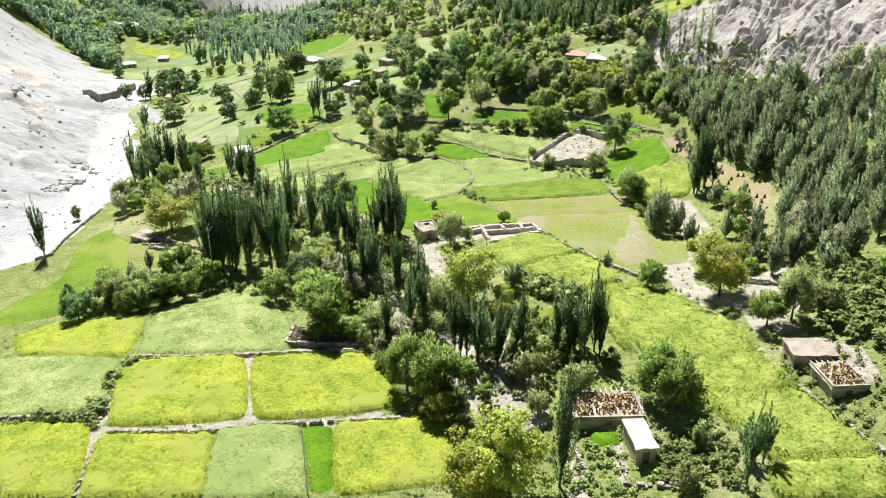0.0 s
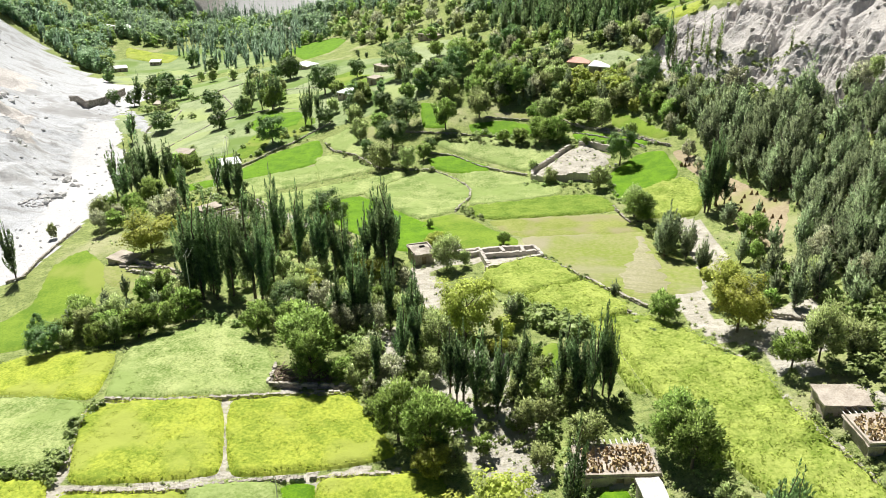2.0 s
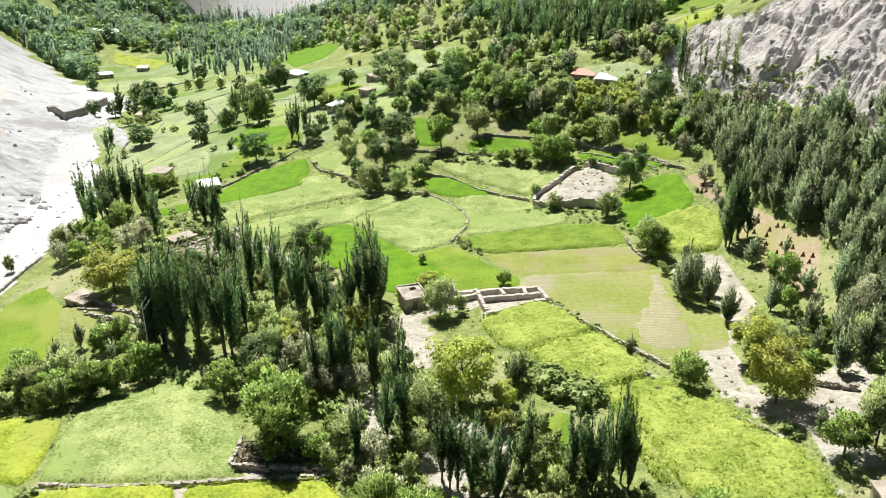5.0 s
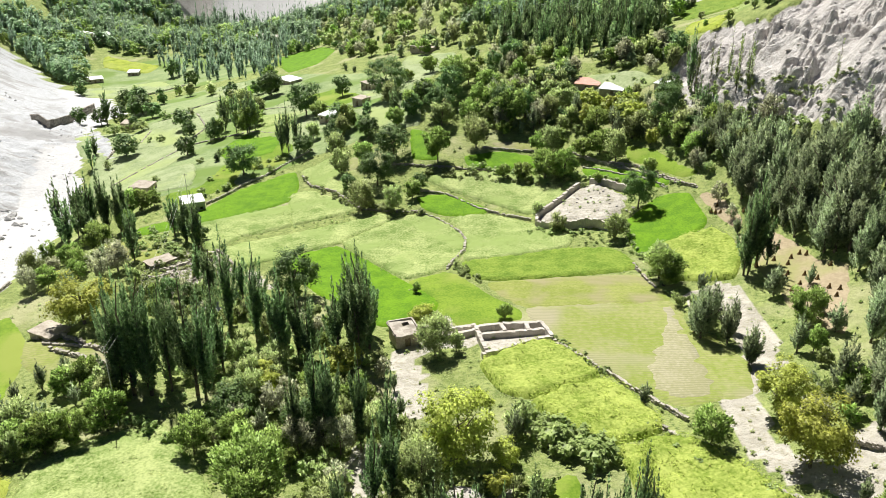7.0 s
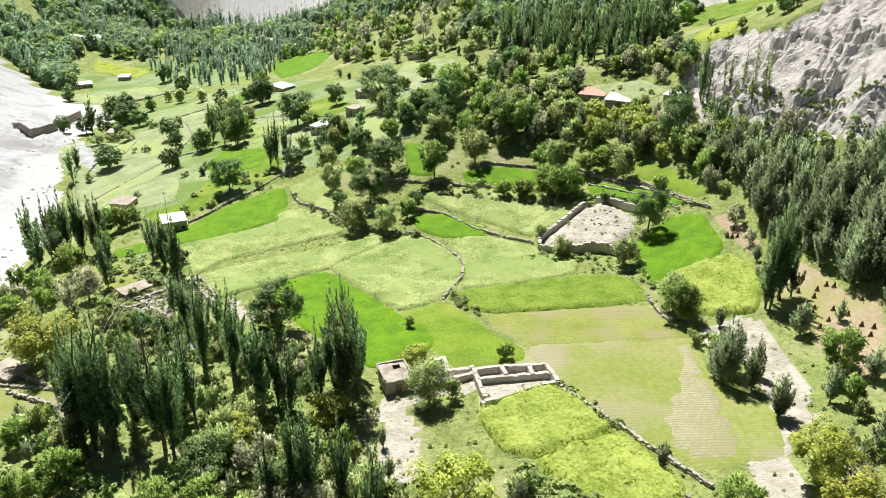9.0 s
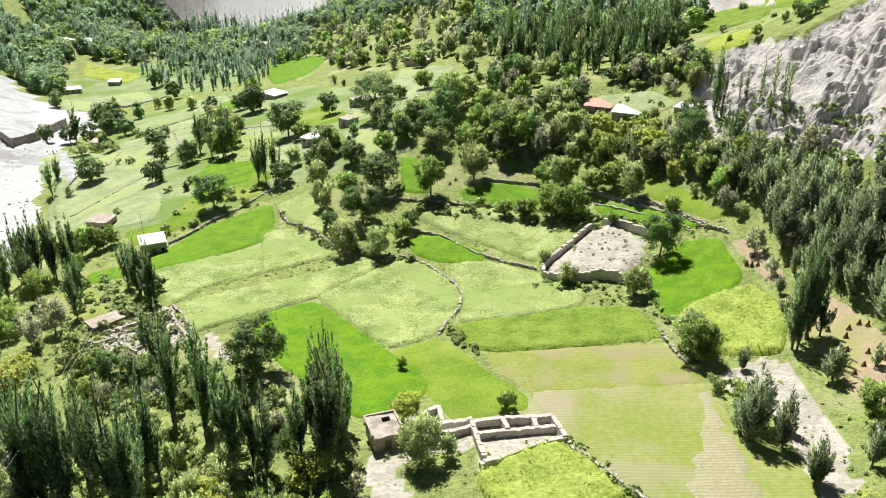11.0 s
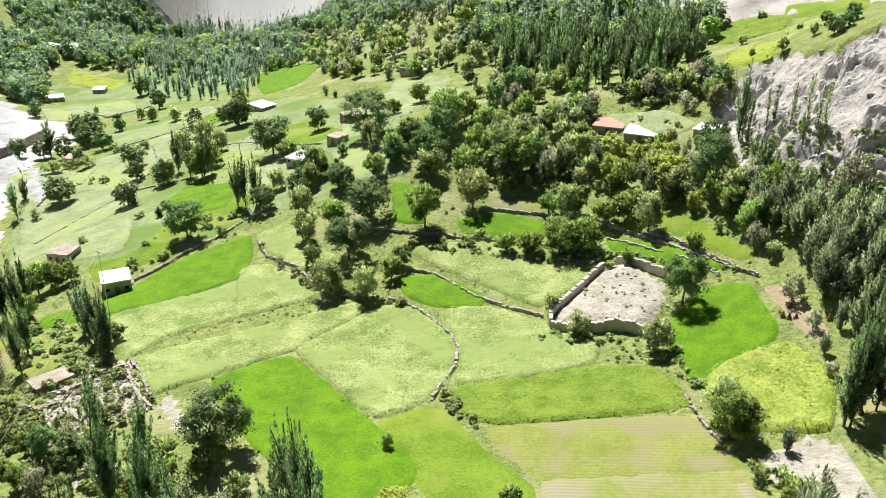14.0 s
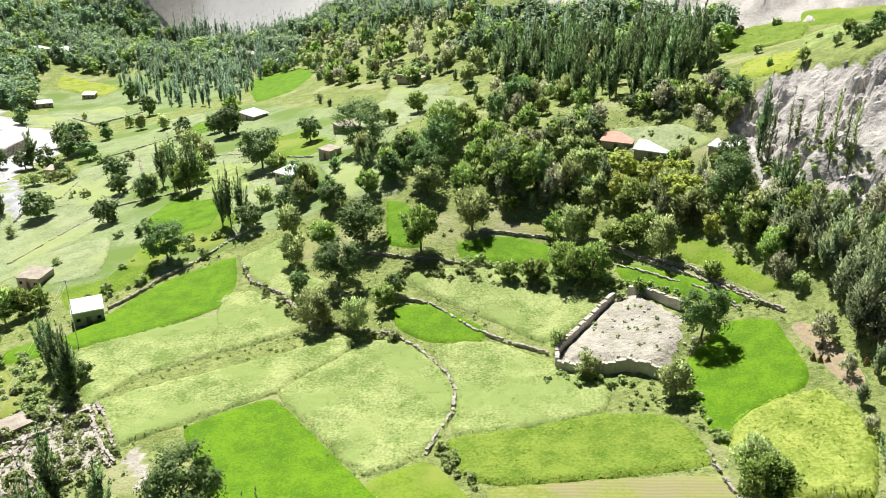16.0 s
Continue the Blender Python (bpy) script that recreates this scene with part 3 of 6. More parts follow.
def crop_tops(field, crop, line, tall, dense):
    """Uneven tufts that stand above the crop's body."""
    xs, ys = [p[0] for p in line], [p[1] for p in line]
    count = int((max(xs) - min(xs)) * (max(ys) - min(ys)) * dense)
    px, py = np.random.uniform(min(xs), max(xs), count), np.random.uniform(min(ys), max(ys), count)
    keep = inside_all(px, py, [(p[0], p[1]) for p in line])
    px, py = px[keep], py[keep]
    n = len(px)
    size = (0.55 if dense < 1 else 0.17) * (1.35 if crop == "corn" else 1.0) * (0.6 if crop == "alfalfa" else 1.0)
    z = height_at(px, py) + 0.08 + tall * 0.76
    if dense > 1 and crop != "alfalfa":
        z += tall * np.array([0.03 + 0.35 * ragged(a, b, 0.3, 8.0) for a, b in zip(px, py)])
    out = []
    for k in range(2):
        a = np.random.uniform(0, 6.28, n)
        s = size * np.random.uniform(0.5, 1.2, n)
        up = s * np.random.uniform(0.02, 0.3, n)
        lean = np.random.normal(0, 0.75, (2, n)) * s
        out.append(np.stack([np.stack([px - s * 0.5 * np.cos(a), py - s * 0.5 * np.sin(a), z - 0.05], 1),
                             np.stack([px + s * 0.5 * np.cos(a), py + s * 0.5 * np.sin(a), z - 0.05], 1),
                             np.stack([px + lean[0], py + lean[1], z + up], 1)], 1))
    v = np.concatenate(out).reshape(-1, 3)
    tri = v.reshape(-1, 3, 3)
    down = np.cross(tri[:, 1] - tri[:, 0], tri[:, 2] - tri[:, 0])[:, 2] < 0
    tri[down] = tri[down][:, ::-1]
    facing = np.repeat(np.random.normal(0, 0.35, (len(v) // 3, 3)) + np.array([0.0, 0.0, 1.0]), 3, axis=0)
    me = leaf_mesh("crop_tops", v, facing / np.linalg.norm(facing, axis=1)[:, None], TUFTS[crop])
    ob = tagged(new("crop_tops", me), kind="stuff")
    ob.parent = field


crop_field('alfalfa', [(-40.2, 187.0), (-29.4, 195.0), (-11.6, 172.8), (-6.4, 164.8), (-9.3, 157.0), (-15.2, 155.7), (-18.5, 157.9), (-31.1, 172.1)])
crop_field('meadow', [(-13.3, 175.4), (-5.3, 180.1), (3.0, 167.1), (7.4, 161.5), (7.3, 157.3), (-2.9, 154.9), (-8.6, 165.0)])
crop_field('pale', [(-29.4, 196.5), (-25.3, 203.1), (-19.2, 210.6), (-13.0, 212.2), (-6.7, 206.0), (-3.2, 199.3), (-2.5, 193.7), (-4.1, 185.7), (-6.6, 181.6), (-9.4, 178.3), (-14.3, 176.7), (-21.2, 185.5)])
crop_field('pale', [(-7.3, 209.6), (1.8, 211.1), (10.8, 205.3), (18.6, 198.5), (19.8, 196.1), (17.7, 190.6), (7.1, 187.1), (-3.0, 185.6), (-2.8, 193.6), (-3.9, 201.1)])
crop_field('green', [(-3.5, 185.0), (6.7, 187.4), (17.0, 190.7), (26.4, 189.6), (29.6, 184.1), (29.7, 179.0), (18.3, 176.5), (4.3, 174.7), (-1.1, 176.4)])
crop_field('stubble', [(1.5, 174.2), (28.8, 177.2), (33.6, 164.7), (8.4, 162.0)])
crop_field('ploughed', [(30.6, 163.2), (33.0, 163.6), (33.0, 135.0), (31.0, 131.4), (26.6, 131.0), (23.4, 135.2), (24.4, 138.0), (23.6, 140.6), (25.8, 143.4), (25.4, 146.0), (27.8, 149.0), (28.2, 152.6), (29.6, 156.0)])
crop_field('meadow', [(8.6, 115.2), (12.0, 117.7), (13.1, 107.8), (11.6, 104.8), (7.8, 104.9)])
crop_field('dry', [(8.3, 162.6), (33.5, 164.9), (33.7, 134.5), (32.0, 130.6), (26.2, 130.0), (18.4, 140.3), (10.9, 150.9)])
crop_field('pale', [(-67.5, 211.8), (-47.4, 223.0), (-44.9, 219.2), (-43.1, 208.5), (-52.2, 202.3), (-57.4, 193.7)])
crop_field('pale', [(-55.3, 193.9), (-50.9, 198.1), (-23.1, 213.0), (-20.2, 208.6), (-27.4, 200.9), (-29.2, 196.9), (-44.4, 185.2), (-47.6, 182.4), (-52.6, 188.7)])
crop_field('pale', [(-48.5, 230.1), (-43.1, 232.0), (-34.5, 224.3), (-28.9, 217.4), (-34.3, 213.3), (-43.1, 209.2), (-46.8, 221.4)])
crop_field('alfalfa', [(-81.5, 213.8), (-72.0, 218.6), (-68.7, 224.6), (-62.7, 237.3), (-50.9, 247.1), (-47.1, 236.0), (-46.8, 226.2), (-58.6, 217.1), (-78.3, 208.4)])
crop_field('pale', [(-49.0, 245.8), (-40.9, 252.4), (-37.2, 245.3), (-34.1, 237.1), (-28.5, 231.6), (-32.8, 225.6), (-45.1, 237.0)])
crop_field('pale', [(-14.2, 231.7), (-7.0, 233.5), (7.9, 232.1), (23.4, 225.0), (22.6, 220.7), (15.0, 212.2), (10.4, 209.9), (3.0, 216.4), (-8.6, 225.0)])
crop_field('alfalfa', [(-15.2, 221.9), (-7.1, 222.3), (2.0, 214.3), (0.6, 210.7), (-7.8, 211.0), (-13.2, 215.2)])
crop_field('alfalfa', [(-4.3, 241.2), (5.9, 242.9), (15.1, 238.7), (15.2, 234.2), (5.6, 233.9), (-3.1, 235.9)])
crop_field('alfalfa', [(24.6, 231.1), (29.2, 229.9), (38.9, 220.9), (43.3, 214.3), (40.0, 213.4), (31.8, 221.3), (26.0, 225.8)])
crop_field('meadow', [(36.1, 236.1), (41.9, 230.1), (45.9, 219.9), (49.0, 213.7), (45.1, 214.3), (40.1, 222.5), (35.4, 229.7)])
crop_field('alfalfa', [(30.7, 201.4), (39.0, 210.0), (45.5, 207.4), (46.6, 195.8), (45.2, 192.5), (37.7, 188.8), (32.2, 182.3), (30.4, 191.0)])
crop_field('corn', [(33.6, 186.2), (39.2, 190.3), (46.5, 191.1), (49.5, 184.6), (48.7, 178.5), (45.3, 171.2), (35.8, 173.5), (32.3, 181.3)])
crop_field('hay', [(-128.8, 293.3), (-107.3, 299.9), (-91.4, 281.4), (-96.1, 263.1), (-116.0, 264.3)])
crop_field('hay', [(-106.8, 263.3), (-85.4, 263.7), (-80.1, 252.6), (-77.7, 241.3), (-87.8, 239.9), (-100.0, 252.7)])
crop_field('meadow', [(-83.6, 237.0), (-75.8, 240.4), (-72.7, 260.5), (-66.3, 252.9), (-65.0, 239.7), (-71.7, 233.3), (-77.4, 227.1)])
crop_field('hay', [(-124.1, 312.8), (-126.8, 335.0), (-110.4, 360.3), (-92.7, 322.4), (-95.7, 312.2), (-97.3, 288.9), (-113.7, 297.9)])
crop_field('alfalfa', [(-80.0, 271.3), (-75.4, 289.2), (-61.2, 276.4), (-60.7, 263.2), (-72.1, 257.9)])
crop_field('hay', [(-212.0, 453.9), (-178.2, 475.7), (-159.4, 445.0), (-177.0, 427.5), (-199.0, 427.8)])
crop_field('mustard', [(-234.0, 533.6), (-194.7, 516.5), (-195.6, 498.8), (-225.6, 510.2)])
crop_field('hay', [(-38.3, 344.0), (-33.6, 358.9), (-18.8, 363.7), (-15.1, 332.3), (-26.4, 310.3)])
crop_field('hay', [(-20.1, 360.1), (-4.6, 339.9), (-6.4, 326.6), (-19.9, 338.3)])
crop_field('meadow', [(-113.1, 475.9), (-94.3, 499.1), (-82.3, 465.7), (-92.6, 423.1)])
crop_field('alfalfa', [(-19.9, 257.5), (-15.7, 255.6), (-11.0, 247.2), (-11.4, 240.0), (-18.0, 242.0)])
crop_field('dry', [(2.3, 247.4), (13.9, 247.7), (14.3, 242.7), (5.6, 244.1)])
crop_field('hay', [(30.7, 276.5), (42.9, 270.2), (47.1, 258.5), (39.5, 258.3), (29.7, 268.5)])
crop_field('green', [(67.6, 340.1), (83.1, 336.6), (89.7, 328.5), (80.0, 309.1), (66.3, 312.3)])
crop_field('mustard', [(63.4, 296.8), (71.3, 283.4), (65.1, 272.3), (57.7, 280.7)])
crop_field('alfalfa', [(-108.7, 369.0), (-101.9, 398.1), (-89.1, 371.3), (-98.7, 358.8)])
crop_field('hay', [(-80.8, 315.2), (-69.5, 336.0), (-58.5, 307.7), (-70.9, 297.4)])
crop_field('meadow', [(-66.7, 333.2), (-53.0, 337.9), (-38.2, 309.2), (-48.8, 301.6), (-59.2, 309.2)])
crop_field('hay', [(-41.3, 289.9), (-25.4, 282.7), (-18.4, 273.7), (-17.5, 259.3), (-29.9, 263.2)])
crop_field('meadow', [(-67.5, 257.9), (-65.0, 274.7), (-54.9, 268.0), (-54.6, 253.8), (-63.8, 249.4)])
crop_field('dry', [(-38.7, 246.7), (-33.9, 250.2), (-32.4, 242.6), (-36.4, 240.6)])
crop_field('mustard', [(-64.3, 84.8), (-51.5, 84.4), (-49.3, 80.1), (-46.8, 70.6), (-55.9, 70.4)])
crop_field('mustard', [(-48.4, 81.9), (-34.1, 83.3), (-33.0, 79.5), (-32.1, 71.5), (-45.7, 70.5), (-48.6, 78.7)])
crop_field('pale', [(-33.9, 84.3), (-23.8, 86.0), (-19.6, 72.9), (-32.1, 71.5)])
crop_field('alfalfa', [(-23.5, 85.1), (-19.3, 86.3), (-17.1, 74.4), (-20.1, 73.9)])
crop_field('mustard', [(-18.8, 87.2), (-5.3, 89.3), (-3.2, 85.9), (-3.5, 77.2), (-16.5, 73.5), (-18.6, 81.2)])
crop_field('pale', [(-77.7, 106.3), (-64.7, 105.3), (-54.8, 101.9), (-51.5, 91.8), (-51.6, 87.2), (-65.9, 87.1)])
crop_field('mustard', [(-53.8, 100.7), (-36.2, 102.7), (-31.3, 87.0), (-44.1, 84.0), (-48.9, 84.7)])
crop_field('mustard', [(-34.2, 102.2), (-18.1, 104.4), (-10.2, 92.4), (-18.9, 88.7), (-29.7, 86.9)])
crop_field('mustard', [(-80.0, 115.5), (-72.7, 120.3), (-57.9, 117.9), (-55.1, 108.2), (-55.4, 102.9), (-74.5, 107.9)])
crop_field('pale', [(-53.1, 103.6), (-56.2, 118.1), (-53.1, 125.2), (-42.4, 128.8), (-30.5, 113.6), (-29.8, 104.0), (-47.7, 102.9)])
crop_field('meadow', [(-85.4, 140.8), (-90.2, 159.1), (-86.5, 166.8), (-77.7, 157.0), (-73.5, 148.9), (-70.5, 134.6), (-71.2, 125.9), (-80.3, 122.2), (-86.8, 121.7), (-91.1, 128.9)])
crop_field('corn', [(20.5, 122.5), (27.6, 121.7), (33.6, 111.2), (37.4, 105.1), (38.8, 97.3), (40.7, 90.8), (41.0, 88.5), (30.5, 90.7), (28.6, 94.7), (23.7, 101.4), (21.1, 110.8)])
crop_field('corn', [(38.0, 95.7), (41.3, 88.0), (45.6, 77.4), (44.3, 75.5), (34.2, 78.4), (32.1, 83.5), (28.4, 92.3), (32.1, 98.1)])
crop_field('corn', [(34.1, 77.3), (45.4, 75.9), (44.0, 70.1), (33.4, 72.3)])
crop_field('corn', [(17.2, 121.6), (20.2, 122.0), (20.8, 110.8), (22.8, 102.4), (20.6, 103.6), (18.6, 112.0)])
crop_field('corn', [(0.4, 142.7), (10.1, 149.7), (15.8, 142.4), (17.5, 137.7), (7.7, 132.6), (3.2, 134.9)])
crop_field('corn', [(7.2, 131.9), (18.1, 137.3), (23.6, 127.8), (23.2, 124.0), (16.7, 122.0), (13.0, 123.6)])
crop_field('dry', [(29.5, 150.7), (35.6, 153.0), (39.4, 142.2), (37.0, 131.9), (32.3, 131.2), (30.9, 139.0)])
crop_field('dry', [(-77.3, 155.8), (-61.0, 155.4), (-55.4, 146.0), (-64.7, 141.5), (-74.4, 148.9)])
crop_field('alfalfa', [(14.0, 83.3), (14.4, 86.0), (17.6, 86.2), (17.9, 83.6)])
crop_field('pasture', [(-118, 262), (-100, 246), (-88, 236), (-64, 240), (-48, 256), (-30, 262), (-22, 300), (-30, 345), (-62, 372), (-100, 415), (-135, 412), (-152, 372), (-128, 335), (-130, 296)])
crop_field('pasture', [(-232, 500), (-212, 470), (-176, 432), (-140, 440), (-110, 470), (-128, 500), (-190, 540)])
crop_field('stubble', [(-86, 204), (-77, 206), (-66.5, 192.5), (-71, 189), (-81, 197)])
crop_field('stook', [(46.6, 205.4), (48.6, 206.6), (51.0, 200.6), (52.4, 195), (52.2, 191), (50.8, 188), (49.3, 191), (47.8, 199)])
crop_field('stook', [(52.5, 183.8), (55.1, 184.8), (57.5, 178.4), (58.9, 170.5), (62.0, 165.2), (54.1, 145.9), (51.1, 153.7), (49.9, 161.0), (49.9, 168.2), (49.9, 173.8)])
crop_field('pale', [(81.0, 309.0), (95.8, 315.1), (88.1, 289.9), (71.9, 280.9)])
crop_field('meadow', [(92.0, 340.9), (109.4, 328.8), (102.8, 314.3), (87.3, 324.7)])
crop_field('hay', [(-147.8, 316.7), (-133.5, 323.8), (-114.7, 311.4), (-112.8, 298.6), (-124.6, 292.0), (-133.2, 291.1)])
crop_field('hay', [(-62.5, 286.1), (-51.1, 299.9), (-43.4, 277.2), (-53.9, 272.6)])
crop_field('hay', [(-129.2, 405.8), (-112.2, 410.7), (-100.4, 380.7), (-115.1, 375.1)])
crop_field('hay', [(-116.5, 262.1), (-107.3, 267.6), (-98.2, 256.1), (-107.6, 247.7)])
crop_field('pale', [(-88.5, 316.9), (-67.6, 309.4), (-56.7, 284.1), (-69.9, 279.3), (-80.9, 293.8)])
crop_field('hay', [(-46.7, 339.6), (-32.1, 343.4), (-24.6, 301.3), (-38.3, 298.8)])
crop_field('hay', [(-31.4, 377.2), (-11.1, 365.5), (-12.5, 350.1), (-31.9, 359.0)])
crop_field('alfalfa', [(-116.9, 497.8), (-92.3, 501.7), (-76.9, 459.8), (-77.6, 417.9), (-91.0, 411.7)])


# ---- trees ----
def unit(v):
    return v / (np.linalg.norm(v, axis=1)[:, None] + 1e-9)


def leaf_sprays(points, normals, size, rng, up=0.8, along=None, stroke=2.1):
    """One tilted leaf spray (a triangle) at each point, and the way each faces. Along: the way that long shoots point."""
    n = len(points)
    nor = unit(normals + 0.45 * rng.normal(size=(n, 3)) + np.array([0.0, 0.0, up]))
    if along is None:
        b, long, broad = np.cross(nor, unit(np.cross(nor, rng.normal(size=(n, 3))))), 0.95, 1.0
    else:
        b, long, broad = unit(along + 0.22 * rng.normal(size=(n, 3))), stroke, 1.3 / stroke
    a = unit(np.cross(b, nor if along is None else rng.normal(size=(n, 3))))
    s = size * rng.uniform(0.5, 1.4, (n, 1))
    v = np.stack([points - a * s * broad - b * s * 0.45, points + a * s * 0.75 * broad - b * s * 0.5, points + b * s * long], 1).reshape(-1, 3)
    face = unit(normals + 0.42 * rng.normal(size=(n, 3)) + np.array([0.0, 0.0, 0.55 if up < 1 else 1.0]))
    return v, np.repeat(face, 3, axis=0)


def crown_points(kind, count, size, seed):
    """A crown one metre high in all (z from 0 to 1): leaf sprays on the limbs' clumps."""
    rng = np.random.default_rng(seed)
    P, N, W = [], [], []
    if kind in ("poplar", "sapling", "aspen"):
        shoots = {"poplar": 22, "sapling": 6, "aspen": 40}[kind]
        broad = {"poplar": 1.0, "sapling": 0.6, "aspen": 1.7}[kind]
        each = count // shoots
        for k in range(shoots):
            a, r = rng.uniform(0, 6.28), (0.02 + 0.125 * rng.random() ** 0.8) * broad if k else 0.0
            foot = (rng.uniform(0.05, 0.5) if count >= 400 else rng.uniform(0.0, 0.25)) * (1 - 0.3 * r / 0.15) if k else 0.12
            top = min(1.0, foot + rng.uniform(0.28, 0.62)) * (1 - 0.9 * r / broad ** 0.5) if k else 1.0
            top = max(top, foot + 0.15)
            t = rng.beta(1.15, 1.1, each)
            z = foot + (top - foot) * t
            wide = (0.042 if kind == "aspen" else 0.021) * np.sin(np.pi * np.clip(t * 0.93 + 0.07, 0, 1)) ** 0.7 * rng.uniform(0.1, 1.4, each)
            b = rng.uniform(0, 6.28, each)
            d = np.stack([np.cos(b), np.sin(b), np.full(each, 0.35)], 1)
            bend = r * (0.15 + 0.85 * t ** 0.7)
            out = np.array([np.cos(a), np.sin(a), 0.0])
            P.append(np.stack([out[0] * bend, out[1] * bend, z], 1) + d * wide[:, None] * np.array([1, 1, 0.3]))
            N.append(0.55 * d + out * (r / (0.09 * broad)))
            W.append(np.array([0.0, 0.0, 1.0]) + out * r * 2.2 + d * np.array([0.35, 0.35, 0.0]))
    else:
        clumps = {"walnut": 60, "apricot": 48, "willow": 46, "oleaster": 34, "yellowing": 52, "bush": 16}[kind]
        each = count // clumps
        wide = {"walnut": 0.43, "apricot": 0.38, "willow": 0.33, "oleaster": 0.36, "yellowing": 0.42, "bush": 0.60}[kind]
        lean = rng.uniform(-0.08, 0.08, 2)
        for k in range(clumps):
            u = rng.normal(size=3)
            u /= np.linalg.norm(u)
            r = rng.uniform(0.35, 1.0) ** 0.6 * (rng.uniform(0.82, 1.12) if kind != "walnut" else rng.uniform(0.9, 1.02))
            c = np.array([u[0] * wide * r + lean[0] * u[2], u[1] * wide * r + lean[1] * u[2], 0.50 + u[2] * 0.40 * r])
            rad = rng.uniform(0.06, 0.15) * {"bush": 1.6}.get(kind, 1.0)
            d = rng.normal(size=(each, 3))
            d /= np.linalg.norm(d, axis=1)[:, None]
            d[:, 2] = np.abs(d[:, 2]) * rng.choice([1, 1, 1, -0.8], each)
            sag = np.array([1, 1, {"willow": 1.4, "oleaster": 1.6, "bush": 1.1}.get(kind, 0.85)])
            P.append(c + d * rad * rng.uniform(0.4, 1.25, (each, 1)) * sag)
            N.append(d + 0.7 * u)
            W.append(d * np.array([0.6, 0.6, 0.3]) + u * np.array([0.7, 0.7, 0.2]) + np.array([0.0, 0.0, 0.75]))
    P, N = np.concatenate(P), np.concatenate(N)
    P[:, 2] = np.clip(P[:, 2], 0.05, 1.0)
    along = unit(np.concatenate(W)) if kind in ("poplar", "sapling", "aspen", "willow", "oleaster", "apricot", "bush") and count >= 400 or kind == "poplar" else None
    return leaf_sprays(P, unit(N), size, rng, 1.3 if count < 400 else 0.5 if kind in ("poplar", "sapling", "aspen") else 0.8, along, 2.1 if kind in ("poplar", "sapling", "aspen") else 1.5)


def crown_mesh(kind, count, size, seed):
    v, facing = crown_points(kind, count, size, seed)
    return leaf_mesh(kind + "_crown", v, facing, LEAF[kind])


def trunk_mesh(kind, seed):
    """A tapered, slightly bent trunk with limbs, one metre tall in all."""
    rng = random.Random(seed)
    bm = bmesh.new()

    def limb(path, r0, r1):
        rings, n = [], 5
        for k, p in enumerate(path):
            r = r0 + (r1 - r0) * k / (len(path) - 1)
            rings.append([bm.verts.new((p[0] + r * math.cos(6.283 * i / n), p[1] + r * math.sin(6.283 * i / n), p[2])) for i in range(n)])
        for a, b in zip(rings, rings[1:]):
            for i in range(n):
                bm.faces.new((a[i], a[(i + 1) % n], b[(i + 1) % n], b[i]))
        bm.faces.new(rings[-1])

    top = 0.9 if kind in ("poplar", "sapling") else 0.55
    thick = 0.007 if kind == "sapling" else 0.014 if kind == "poplar" else 0.026
    path = [(rng.uniform(-0.01, 0.01) * k, rng.uniform(-0.01, 0.01) * k, -0.03 + (top + 0.03) * k / 4) for k in range(5)]
    limb(path, thick, thick * 0.25)
    for k in range(3 if kind in ("poplar", "sapling") else 5):
        a = rng.uniform(0, 6.28)
        z = rng.uniform(0.10, 0.4) if kind in ("poplar", "sapling") else rng.uniform(0.22, 0.45)
        out = 0.05 if kind in ("poplar", "sapling") else rng.uniform(0.18, 0.32)
        up = 0.35 if kind in ("poplar", "sapling") else rng.uniform(0.15, 0.32)
        limb([(0, 0, z), (math.cos(a) * out * 0.55, math.sin(a) * out * 0.55, z + up * 0.45), (math.cos(a) * out, math.sin(a) * out, z + up)], thick * 0.45, thick * 0.12)
    me = bpy.data.meshes.new(kind + "_trunk")
    bm.to_mesh(me)
    bm.free()
    me.materials.append(BARK)
    return me


TREE_WORDS = {
    "sapling": ("thin sparse light green poplar on rocky ground", "poplar"),
    "poplar": ("tall slender dark green poplar tree", "poplar"), "walnut": ("broad dark green walnut tree with a round crown", "tree"),
    "apricot": ("bushy mid-green fruit tree", "fruit tree"), "willow": ("soft grey-green willow tree", "willow"), "yellowing": ("broad tree with leaves turning yellow", "tree"), "oleaster": ("open silvery pale oleaster tree among darker trees", "tree"),
    "aspen": ("upright grey-green aspen tree in a dense grove", "aspen"), "bush": ("low green shrub beside a field bank", "shrub"),
}
TREE_NAME = {"sapling": "thin_poplar_tree", "poplar": "poplar_tree", "walnut": "walnut_tree", "apricot": "apricot_tree", "willow": "willow_tree", "yellowing": "yellowing_tree", "oleaster": "oleaster_tree", "aspen": "aspen_tree", "bush": "shrub"}
MODELS = {}


LEAF_SIZES = (0.0075, 0.010, 0.0135, 0.018, 0.024, 0.032, 0.043, 0.058, 0.078, 0.105)
LEAF_COVER = {"poplar": 0.46, "sapling": 0.10, "yellowing": 4.0, "aspen": 1.25, "bush": 3.6, "oleaster": 1.7, "willow": 2.3}


def tree_model(kind, number, fine):
    """The first tree of a kind, which the others copy. Fine: which leaf size, for a tree one metre tall."""
    key = (kind, number, fine)
    if key not in MODELS:
        size = LEAF_SIZES[fine]
        count = int(min(9000, max(280, LEAF_COVER.get(kind, 3.0) / size ** 2)))
        MODELS[key] = (trunk_mesh(kind, number), crown_mesh(kind, count, size, 10 * number + len(kind)))
    return MODELS[key]


